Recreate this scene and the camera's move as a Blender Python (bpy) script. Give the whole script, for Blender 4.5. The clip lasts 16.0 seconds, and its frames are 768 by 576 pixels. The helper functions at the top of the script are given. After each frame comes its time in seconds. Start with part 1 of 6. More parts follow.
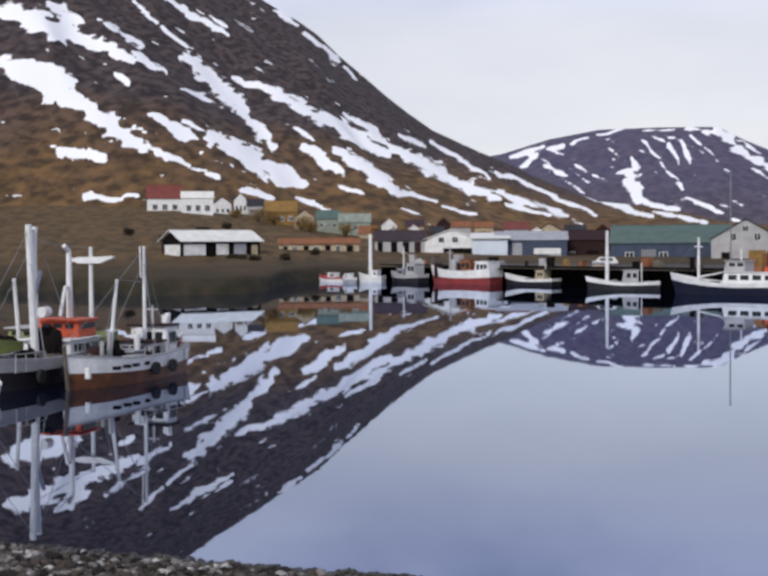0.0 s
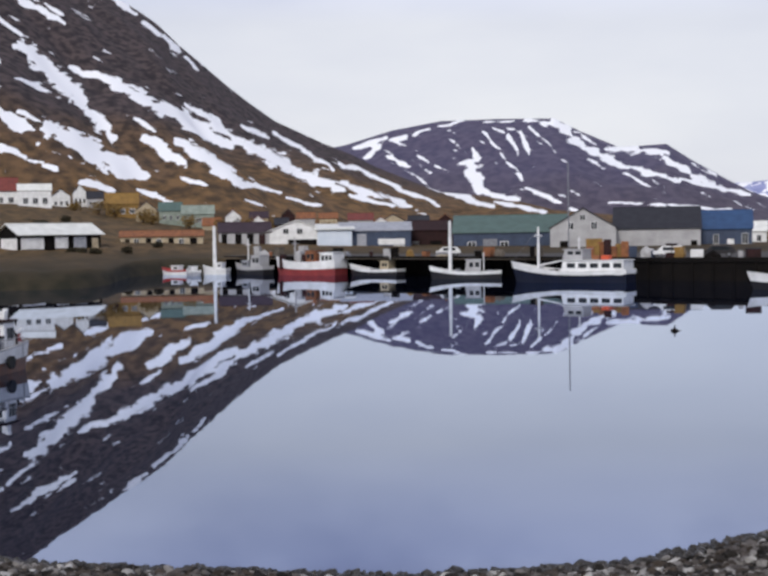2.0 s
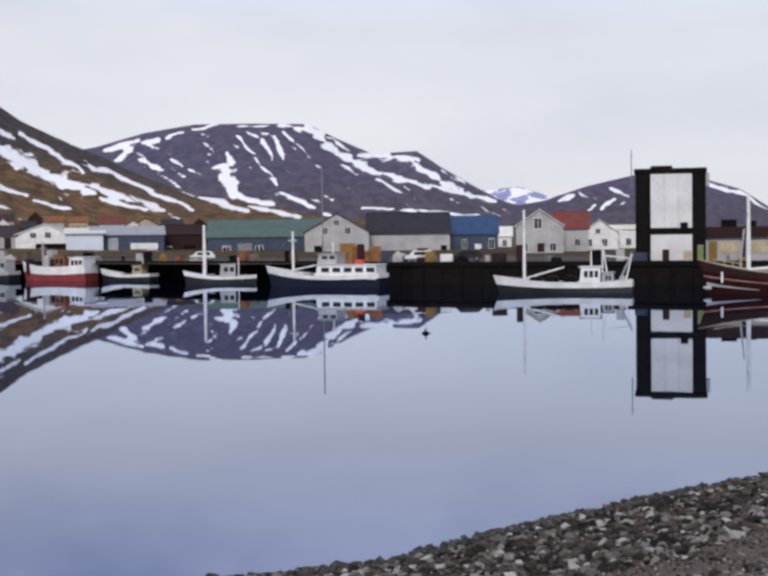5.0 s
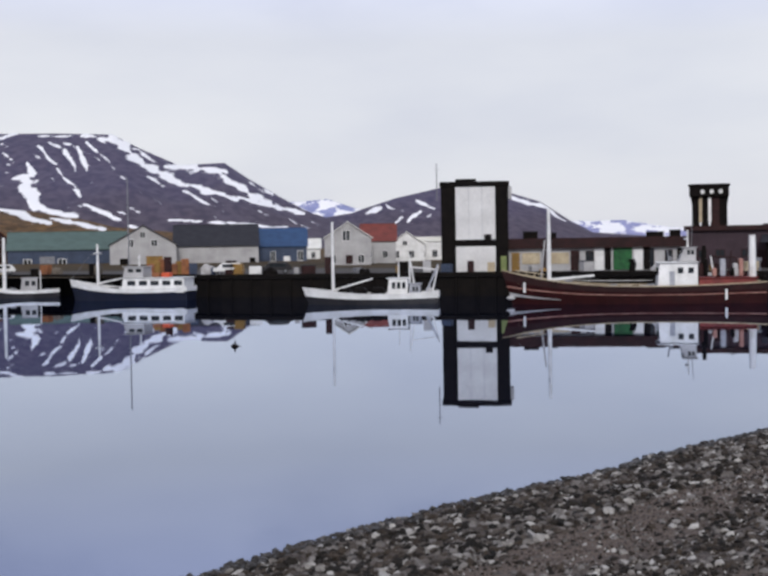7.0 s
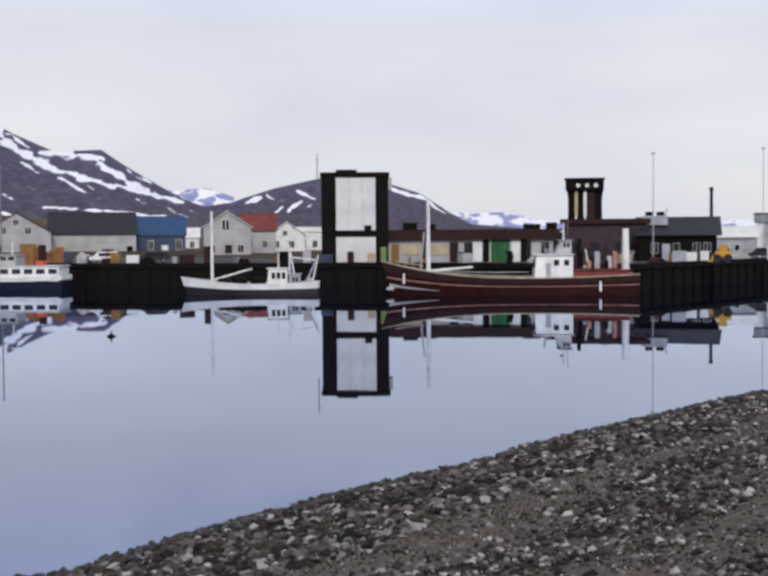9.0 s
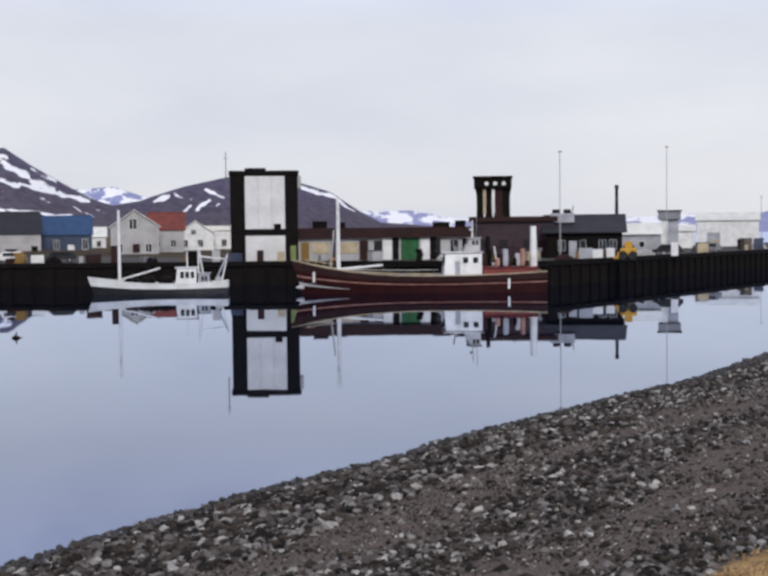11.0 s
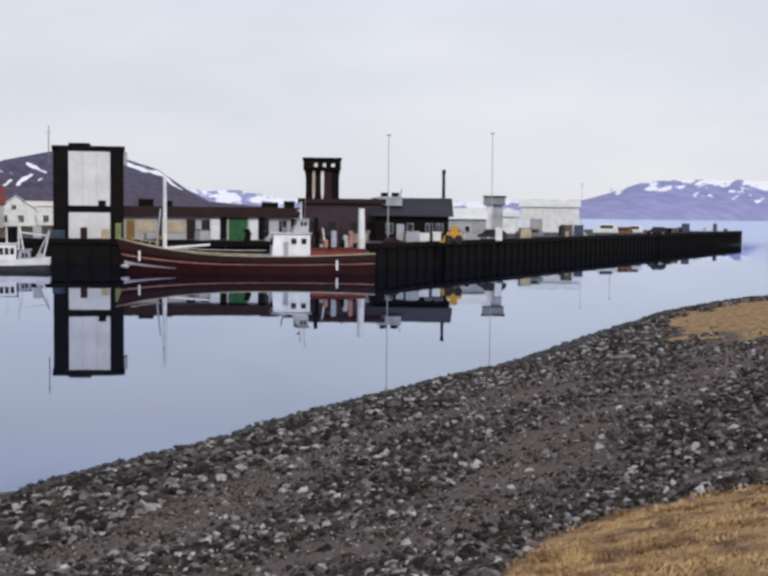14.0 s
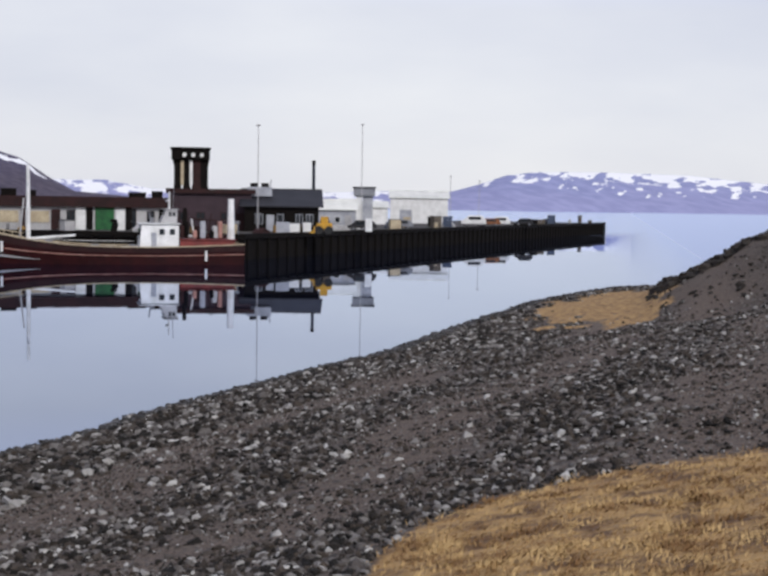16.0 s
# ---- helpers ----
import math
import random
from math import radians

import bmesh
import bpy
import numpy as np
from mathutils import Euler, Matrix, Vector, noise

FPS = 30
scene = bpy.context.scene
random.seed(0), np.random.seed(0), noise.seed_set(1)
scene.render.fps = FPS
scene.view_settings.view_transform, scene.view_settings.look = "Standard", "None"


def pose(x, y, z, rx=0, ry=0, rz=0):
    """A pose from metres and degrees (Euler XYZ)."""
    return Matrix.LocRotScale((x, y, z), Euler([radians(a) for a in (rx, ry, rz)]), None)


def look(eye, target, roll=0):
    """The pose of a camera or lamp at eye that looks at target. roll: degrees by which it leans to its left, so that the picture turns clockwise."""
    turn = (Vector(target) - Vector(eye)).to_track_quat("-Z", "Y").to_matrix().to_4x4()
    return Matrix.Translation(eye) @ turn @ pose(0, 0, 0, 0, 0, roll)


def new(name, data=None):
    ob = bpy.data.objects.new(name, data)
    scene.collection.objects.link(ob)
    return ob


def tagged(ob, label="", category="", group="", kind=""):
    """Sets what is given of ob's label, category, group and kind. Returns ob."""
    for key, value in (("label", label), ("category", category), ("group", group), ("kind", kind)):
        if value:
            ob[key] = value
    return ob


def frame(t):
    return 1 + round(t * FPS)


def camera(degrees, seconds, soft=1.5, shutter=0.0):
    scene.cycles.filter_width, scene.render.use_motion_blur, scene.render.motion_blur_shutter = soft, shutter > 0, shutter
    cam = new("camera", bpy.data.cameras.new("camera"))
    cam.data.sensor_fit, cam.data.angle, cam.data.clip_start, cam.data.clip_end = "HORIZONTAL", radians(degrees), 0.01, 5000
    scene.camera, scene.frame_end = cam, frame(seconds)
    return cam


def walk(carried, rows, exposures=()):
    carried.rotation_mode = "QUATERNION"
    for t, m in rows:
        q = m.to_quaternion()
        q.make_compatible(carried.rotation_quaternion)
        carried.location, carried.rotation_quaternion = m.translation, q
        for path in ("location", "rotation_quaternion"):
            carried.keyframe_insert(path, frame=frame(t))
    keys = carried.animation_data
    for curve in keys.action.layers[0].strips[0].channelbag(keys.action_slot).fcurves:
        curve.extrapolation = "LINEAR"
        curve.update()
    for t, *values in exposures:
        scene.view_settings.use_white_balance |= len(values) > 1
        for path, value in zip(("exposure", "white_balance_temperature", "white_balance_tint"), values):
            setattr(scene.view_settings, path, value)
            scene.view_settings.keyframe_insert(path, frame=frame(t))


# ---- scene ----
EYE = Vector((0, 0, 6.0))


def aim(az, pitch, roll):
    """Camera pose at the standpoint: azimuth clockwise from +Y, pitch up, roll, in degrees."""
    a, p = radians(az), radians(pitch)
    return look(EYE, EYE + Vector((math.sin(a) * math.cos(p), math.cos(a) * math.cos(p), math.sin(p))), roll)


cam = camera(33.568, 16.0, soft=3.0)
TURNS = [(0.0, -29.3, -1.85, -0.37), (0.5, -27.62, -1.98, -0.73), (1.0, -26.09, -2.01, -0.61), (1.5, -24.54, -2.11, -0.69), (2.0, -22.35, -2.32, -0.9), (2.5, -19.95, -2.58, -1.14), (3.0, -17.84, -2.69, -1.37), (5.5, -9.56, -2.14, -0.52), (6.0, -7.41, -2.02, -0.39), (6.5, -4.87, -1.9, -0.5), (7.0, -2.76, -1.85, -0.92), (7.5, -1.22, -1.91, -1.23), (8.0, 0.1, -2.1, -1.08), (8.5, 1.36, -2.31, -0.73), (9.0, 2.64, -2.34, -0.38), (11.5, 7.99, -2.46, -0.44), (12.0, 9.54, -2.45, -0.01), (12.5, 10.89, -2.5, 0.25), (13.0, 11.95, -2.57, 0.39), (13.5, 13.04, -2.91, 0.39), (14.0, 14.43, -3.3, 0.59), (14.5, 15.86, -3.46, 0.77), (15.0, 17.36, -3.49, 0.72), (15.5, 18.87, -3.59, 0.76), (16.0, 20.28, -3.64, 0.83)]
walk(cam, [(t, aim(a, p, r)) for t, a, p, r in TURNS], [(0.0, 0.0), (3.0, 0.0), (7.0, -0.05), (12.5, -0.05), (16.0, 0.0)])

# ---- light ----
world = bpy.data.worlds.new("overcast")
scene.world = world
world.use_nodes = True
wn, wl = world.node_tree.nodes, world.node_tree.links
wn.clear()
sky = wn.new("ShaderNodeTexSky")
sky.sky_type, sky.sun_disc = "NISHITA", False
sky.sun_elevation, sky.sun_rotation = radians(28), radians(200)
skyk = wn.new("ShaderNodeVectorMath")
skyk.operation = "SCALE"
skyk.inputs["Scale"].default_value = 0.10
tc = wn.new("ShaderNodeTexCoord")
mp = wn.new("ShaderNodeMapping")
mp.inputs["Scale"].default_value = (1.6, 1.6, 5.0)
cloud = wn.new("ShaderNodeTexNoise")
cloud.inputs["Scale"].default_value, cloud.inputs["Detail"].default_value = 1.5, 5
ramp = wn.new("ShaderNodeValToRGB")
ramp.color_ramp.elements[0].position, ramp.color_ramp.elements[1].position = 0.3, 0.68
ramp.color_ramp.elements[0].color = (0.83, 0.85, 0.93, 1)
ramp.color_ramp.elements[1].color = (1.05, 1.05, 1.055, 1)
mixw = wn.new("ShaderNodeMix")
mixw.data_type = "RGBA"
mixw.inputs[0].default_value = 0.92
bgn = wn.new("ShaderNodeBackground")
bgn.inputs["Strength"].default_value = 1.0
wo = wn.new("ShaderNodeOutputWorld")
grad, sepw, mulw = wn.new("ShaderNodeValToRGB"), wn.new("ShaderNodeSeparateXYZ"), wn.new("ShaderNodeMix")
mulw.data_type, mulw.blend_type = "RGBA", "MULTIPLY"
mulw.inputs[0].default_value = 1.0
g_ = grad.color_ramp
g_.elements[0].position, g_.elements[0].color = 0.0, (0.85, 0.85, 0.875, 1)
g_.elements[1].position, g_.elements[1].color = 1.0, (0.48, 0.505, 0.59, 1)
for at, c in ((0.165, (0.82, 0.83, 0.875, 1)), (0.25, (0.83, 0.88, 1.13, 1)), (0.55, (0.54, 0.57, 0.70, 1))):
    g_.elements.new(at).color = c
wl.new(tc.outputs["Generated"], sepw.inputs[0])
side = wn.new("ShaderNodeMath")
side.operation = "MULTIPLY_ADD"
side.inputs[1].default_value, side.inputs[2].default_value = 0.1, 1.05
tilt = wn.new("ShaderNodeMath")
tilt.operation = "MULTIPLY"
wl.new(sepw.outputs["X"], side.inputs[0])
wl.new(side.outputs[0], tilt.inputs[0])
wl.new(sepw.outputs["Z"], tilt.inputs[1])
wl.new(tilt.outputs[0], grad.inputs["Fac"])
wl.new(grad.outputs["Color"], mulw.inputs[6])
wl.new(ramp.outputs["Color"], mulw.inputs[7])
wl.new(tc.outputs["Generated"], mp.inputs["Vector"])
wl.new(mp.outputs["Vector"], cloud.inputs["Vector"])
wl.new(cloud.outputs["Fac"], ramp.inputs["Fac"])
wl.new(sky.outputs[0], skyk.inputs[0])
wl.new(skyk.outputs[0], mixw.inputs[6])
# heavier cloud overhead, thin towards the horizon
bank_noise, bank_ramp, bank_mix, bank_high = wn.new("ShaderNodeTexNoise"), wn.new("ShaderNodeValToRGB"), wn.new("ShaderNodeMix"), wn.new("ShaderNodeMapRange")
bank_noise.inputs["Scale"].default_value, bank_noise.inputs["Detail"].default_value = 2.4, 5
bank_ramp.color_ramp.elements[0].position, bank_ramp.color_ramp.elements[1].position = 0.36, 0.56
bank_ramp.color_ramp.elements[0].color = (0.70, 0.72, 0.80, 1)
bank_ramp.color_ramp.elements[1].color = (1.04, 1.04, 1.04, 1)
bank_mix.data_type, bank_mix.blend_type = "RGBA", "MULTIPLY"
bank_high.inputs["From Min"].default_value, bank_high.inputs["From Max"].default_value = 0.16, 0.26
bank_map = wn.new("ShaderNodeMapping")
bank_map.inputs["Scale"].default_value = (2.2, 2.2, 4.0)
bank_map.inputs["Location"].default_value = (0.4, 0.9, 0.0)
wl.new(tc.outputs["Generated"], bank_map.inputs["Vector"])
wl.new(bank_map.outputs["Vector"], bank_noise.inputs["Vector"])
wl.new(bank_noise.outputs["Fac"], bank_ramp.inputs["Fac"])
wl.new(sepw.outputs["Z"], bank_high.inputs["Value"])
wl.new(bank_high.outputs[0], bank_mix.inputs[0])
wl.new(mulw.outputs[2], bank_mix.inputs[6])
wl.new(bank_ramp.outputs["Color"], bank_mix.inputs[7])
wl.new(bank_mix.outputs[2], mixw.inputs[7])
wl.new(mixw.outputs[2], bgn.inputs["Color"])
wl.new(bgn.outputs[0], wo.inputs[0])
sun = new("sun", bpy.data.lights.new("sun", "SUN"))
sun.data.energy, sun.data.angle, sun.data.color = 2.3, radians(20), (1.0, 0.96, 0.9)
sun.matrix_world = look((0, 0, 50), (-4, 45, 18))


# ---- materials ----
def material(name, a, b=None, scale=2.0, rough=0.75, metal=0.0, bump=0.15, fine=8.0, spread=0.2, piece=0.0, spec=0.3):
    """Two base colours mixed by coarse and fine noise in object space, with fine relief; piece: lightness varied per object."""
    m = bpy.data.materials.new(name)
    m.use_nodes = True
    n, l = m.node_tree.nodes, m.node_tree.links
    p = n["Principled BSDF"]
    p.inputs["Roughness"].default_value, p.inputs["Metallic"].default_value = rough, metal
    p.inputs["Specular IOR Level"].default_value = spec
    b = b or tuple(c * 0.72 for c in a)
    co = n.new("ShaderNodeTexCoord")
    n1, n2 = n.new("ShaderNodeTexNoise"), n.new("ShaderNodeTexNoise")
    n1.inputs["Scale"].default_value, n1.inputs["Detail"].default_value = scale, 6
    n2.inputs["Scale"].default_value, n2.inputs["Detail"].default_value = scale * fine, 4
    add = n.new("ShaderNodeMath")
    add.operation = "MULTIPLY_ADD"
    add.inputs[1].default_value = 0.45
    r = n.new("ShaderNodeValToRGB")
    r.color_ramp.elements[0].position, r.color_ramp.elements[1].position = 0.72 - spread, 0.72 + spread
    r.color_ramp.elements[0].color, r.color_ramp.elements[1].color = (*a, 1), (*b, 1)
    l.new(co.outputs["Object"], n1.inputs["Vector"])
    l.new(co.outputs["Object"], n2.inputs["Vector"])
    l.new(n2.outputs["Fac"], add.inputs[0])
    l.new(n1.outputs["Fac"], add.inputs[2])
    l.new(add.outputs[0], r.inputs["Fac"])
    col = r.outputs["Color"]
    if piece:
        oi, hsv, mr = n.new("ShaderNodeObjectInfo"), n.new("ShaderNodeHueSaturation"), n.new("ShaderNodeMapRange")
        mr.inputs["To Min"].default_value, mr.inputs["To Max"].default_value = 1 - piece, 1 + piece
        l.new(oi.outputs["Random"], mr.inputs["Value"])
        l.new(mr.outputs["Result"], hsv.inputs["Value"])
        l.new(col, hsv.inputs["Color"])
        col = hsv.outputs["Color"]
    l.new(col, p.inputs["Base Color"])
    if bump:
        bp = n.new("ShaderNodeBump")
        bp.inputs["Strength"].default_value, bp.inputs["Distance"].default_value = bump, 0.05
        l.new(n2.outputs["Fac"], bp.inputs["Height"])
        l.new(bp.outputs["Normal"], p.inputs["Normal"])
    return m


WHITE = material("white_paint", (0.80, 0.80, 0.80), (0.58, 0.58, 0.57), 0.8, 0.5)
GREYWHITE = material("weathered_white", (0.43, 0.425, 0.43), (0.31, 0.305, 0.31), 0.4, 0.7)
PALEGREY = material("pale_grey_sheet", (0.40, 0.41, 0.45), (0.25, 0.26, 0.29), 0.8, 0.6)
CREAM = material("cream_paint", (0.50, 0.42, 0.29), (0.30, 0.24, 0.16), 0.8, 0.6)
BLACK = material("black_timber", (0.004, 0.0035, 0.0035), (0.009, 0.007, 0.006), 1.2, 0.85, spec=0.1)
BROWNDARK = material("dark_brown_cladding", (0.034, 0.012, 0.012), (0.018, 0.008, 0.008), 1.0, 0.7, spec=0.2)
PURPLE = material("maroon_cladding", (0.05, 0.03, 0.04), (0.03, 0.018, 0.024), 0.6, 0.7)
DARKROOF = material("dark_roof_sheet", (0.03, 0.03, 0.037), (0.018, 0.018, 0.024), 0.6, 0.6)
PALEROOF = material("pale_roof_sheet", (0.78, 0.78, 0.74), (0.60, 0.60, 0.56), 0.5, 0.5)
GREENROOF = material("sea_green_roof_sheet", (0.09, 0.14, 0.125), (0.065, 0.10, 0.09), 0.5, 0.55)
BLUEROOF = material("blue_roof_sheet", (0.033, 0.078, 0.176), (0.023, 0.052, 0.124), 0.6, 0.5)
BLUEWALL = material("slate_blue_wall", (0.055, 0.075, 0.125), (0.035, 0.047, 0.08), 0.6, 0.7)
REDROOF = material("red_roof_sheet", (0.20, 0.05, 0.04), (0.12, 0.035, 0.03), 0.7, 0.6)
OCHRE = material("ochre_paint", (0.26, 0.15, 0.04), (0.17, 0.10, 0.03), 0.7, 0.7)
PALEGREEN = material("pale_green_paint", (0.28, 0.32, 0.27), (0.17, 0.20, 0.17), 0.7, 0.7)
GREEN = material("green_paint", (0.018, 0.12, 0.035), (0.008, 0.05, 0.018), 1.6, 0.55)
GLASS = material("dark_window_glass", (0.015, 0.018, 0.022), (0.03, 0.034, 0.04), 1.0, 0.08, bump=0)
RUST = material("rusty_steel", (0.30, 0.12, 0.05), (0.14, 0.06, 0.035), 1.2, 0.85)
ORANGE = material("orange_paint", (0.62, 0.10, 0.035), (0.42, 0.07, 0.03), 1.0, 0.5)
REDHULL = material("dark_red_hull_paint", (0.030, 0.005, 0.005), (0.015, 0.003, 0.003), 0.7, 0.45, spec=0.12)
REDBOOT = material("red_antifouling", (0.26, 0.04, 0.04), (0.17, 0.03, 0.03), 0.8, 0.5)
BLUEHULL = material("navy_hull_paint", (0.008, 0.011, 0.028), (0.006, 0.008, 0.018), 0.8, 0.4)
BLACKHULL = material("black_hull_paint", (0.012, 0.012, 0.015), (0.022, 0.020, 0.022), 0.8, 0.4)
WOODHULL = material("varnished_oak_planks", (0.17, 0.062, 0.024), (0.075, 0.03, 0.014), 1.5, 0.45)
DECK = material("worn_deck_planks", (0.14, 0.115, 0.09), (0.07, 0.06, 0.05), 1.5, 0.8)
STEEL = material("grey_steel", (0.25, 0.26, 0.28), (0.15, 0.15, 0.17), 1.5, 0.5, 0.3)
RED = material("red_paint", (0.42, 0.035, 0.035), (0.28, 0.03, 0.03), 1.0, 0.5)
YELLOW = material("yellow_machine_paint", (0.55, 0.30, 0.03), (0.35, 0.19, 0.03), 1.2, 0.6)
TYRE = material("black_rubber", (0.016, 0.016, 0.017), (0.03, 0.03, 0.03), 2.0, 0.9)
CONCRETE = material("stained_concrete", (0.075, 0.068, 0.062), (0.04, 0.036, 0.033), 0.15, 0.9)
PANELWHITE = material("weathered_panel_white", (0.66, 0.655, 0.65), (0.53, 0.525, 0.525), 0.4, 0.7)
REDCASING = material("dull_red_casing", (0.24, 0.045, 0.04), (0.13, 0.03, 0.028), 1.2, 0.7)
PALEBLUE = material("pale_blue_cladding", (0.62, 0.68, 0.76), (0.5, 0.57, 0.66), 0.4, 0.7)
FADEDPINK = material("faded_pink_paint", (0.42, 0.24, 0.20), (0.24, 0.10, 0.08), 1.5, 0.7)
LIMEGREEN = material("lime_green_paint", (0.20, 0.24, 0.08), (0.12, 0.15, 0.06), 0.8, 0.6)


def stone_material(name, joined):
    m = material(name, (0.9, 0.9, 0.9), (0.55, 0.54, 0.52), 5.0, 0.85, bump=0.4, spec=0.2)
    n, l = m.node_tree.nodes, m.node_tree.links
    src = n.new("ShaderNodeNewGeometry" if joined else "ShaderNodeObjectInfo")
    r = n.new("ShaderNodeValToRGB")
    r.color_ramp.elements[0].position, r.color_ramp.elements[0].color = 0.0, (0.016, 0.015, 0.014, 1)
    r.color_ramp.elements[1].position, r.color_ramp.elements[1].color = 1.0, (0.62, 0.61, 0.59, 1)
    for at, c in ((0.30, (0.030, 0.025, 0.021)), (0.48, (0.074, 0.058, 0.046)), (0.70, (0.110, 0.097, 0.092)), (0.90, (0.27, 0.255, 0.245))):
        r.color_ramp.elements.new(at).color = (*c, 1)
    l.new(src.outputs["Random Per Island" if joined else "Random"], r.inputs["Fac"])
    p = n["Principled BSDF"]
    grain = p.inputs["Base Color"].links[0].from_socket
    x = n.new("ShaderNodeMix")
    x.data_type, x.blend_type = "RGBA", "MULTIPLY"
    x.inputs[0].default_value = 1.0
    l.new(r.outputs["Color"], x.inputs[6])
    l.new(grain, x.inputs[7])
    l.new(x.outputs[2], p.inputs["Base Color"])
    return m


STONE = stone_material("grey_shore_stone", False)
STONES = stone_material("loose_shore_stones", True)
WETSTONE = material("wet_dark_stone", (0.02, 0.018, 0.016), (0.05, 0.046, 0.042), 4.0, 0.4, spec=0.3)
FOLIAGE = material("wind_bent_grass", (0.52, 0.35, 0.155), (0.19, 0.10, 0.038), 2.2, 0.9, bump=0, spread=0.08)


def water_material():
    m = bpy.data.materials.new("still_fjord_water")
    m.use_nodes = True
    n, l = m.node_tree.nodes, m.node_tree.links
    p = n["Principled BSDF"]
    p.inputs["Base Color"].default_value = (0.004, 0.006, 0.016, 1)
    p.inputs["Roughness"].default_value = 0.9
    co, mpn = n.new("ShaderNodeTexCoord"), n.new("ShaderNodeMapping")
    mpn.inputs["Scale"].default_value = (0.6, 0.25, 1)
    nz, bp = n.new("ShaderNodeTexNoise"), n.new("ShaderNodeBump")
    nz.inputs["Scale"].default_value, nz.inputs["Detail"].default_value = 1.0, 3
    bp.inputs["Strength"].default_value, bp.inputs["Distance"].default_value = 0.08, 0.02
    l.new(co.outputs["Object"], mpn.inputs["Vector"])
    l.new(mpn.outputs["Vector"], nz.inputs["Vector"])
    l.new(nz.outputs["Fac"], bp.inputs["Height"])
    l.new(bp.outputs["Normal"], p.inputs["Normal"])
    p.inputs["Specular IOR Level"].default_value = 0.0
    gl, mx = n.new("ShaderNodeBsdfGlossy"), n.new("ShaderNodeMixShader")
    gl.inputs["Color"].default_value = (0.78, 0.85, 1.0, 1)
    fr, lift = n.new("ShaderNodeFresnel"), n.new("ShaderNodeMath")
    fr.inputs["IOR"].default_value, lift.operation = 1.333, "POWER"
    lift.inputs[1].default_value = 0.57
    l.new(fr.outputs[0], lift.inputs[0])
    l.new(lift.outputs[0], mx.inputs[0])
    l.new(bp.outputs["Normal"], gl.inputs["Normal"])
    sp, ruf = n.new("ShaderNodeSeparateXYZ"), n.new("ShaderNodeMapRange")
    ruf.inputs["From Min"].default_value, ruf.inputs["From Max"].default_value = 225, 320
    ruf.inputs["To Min"].default_value, ruf.inputs["To Max"].default_value = 0.012, 0.2
    skew, open_, top = n.new("ShaderNodeMath"), n.new("ShaderNodeMapRange"), n.new("ShaderNodeMath")
    skew.operation, top.operation = "MULTIPLY_ADD", "MAXIMUM"
    skew.inputs[1].default_value = -0.6
    open_.inputs["From Min"].default_value, open_.inputs["From Max"].default_value = -4, 14
    open_.inputs["To Min"].default_value, open_.inputs["To Max"].default_value = 0.012, 0.32
    l.new(co.outputs["Object"], sp.inputs[0])
    l.new(sp.outputs["Y"], ruf.inputs["Value"])
    l.new(sp.outputs["Y"], skew.inputs[0])
    l.new(sp.outputs["X"], skew.inputs[2])
    l.new(skew.outputs[0], open_.inputs["Value"])
    l.new(ruf.outputs[0], top.inputs[0])
    l.new(open_.outputs[0], top.inputs[1])
    l.new(top.outputs[0], gl.inputs["Roughness"])
    l.new(p.outputs[0], mx.inputs[1])
    l.new(gl.outputs[0], mx.inputs[2])
    l.new(mx.outputs[0], n["Material Output"].inputs["Surface"])
    return m


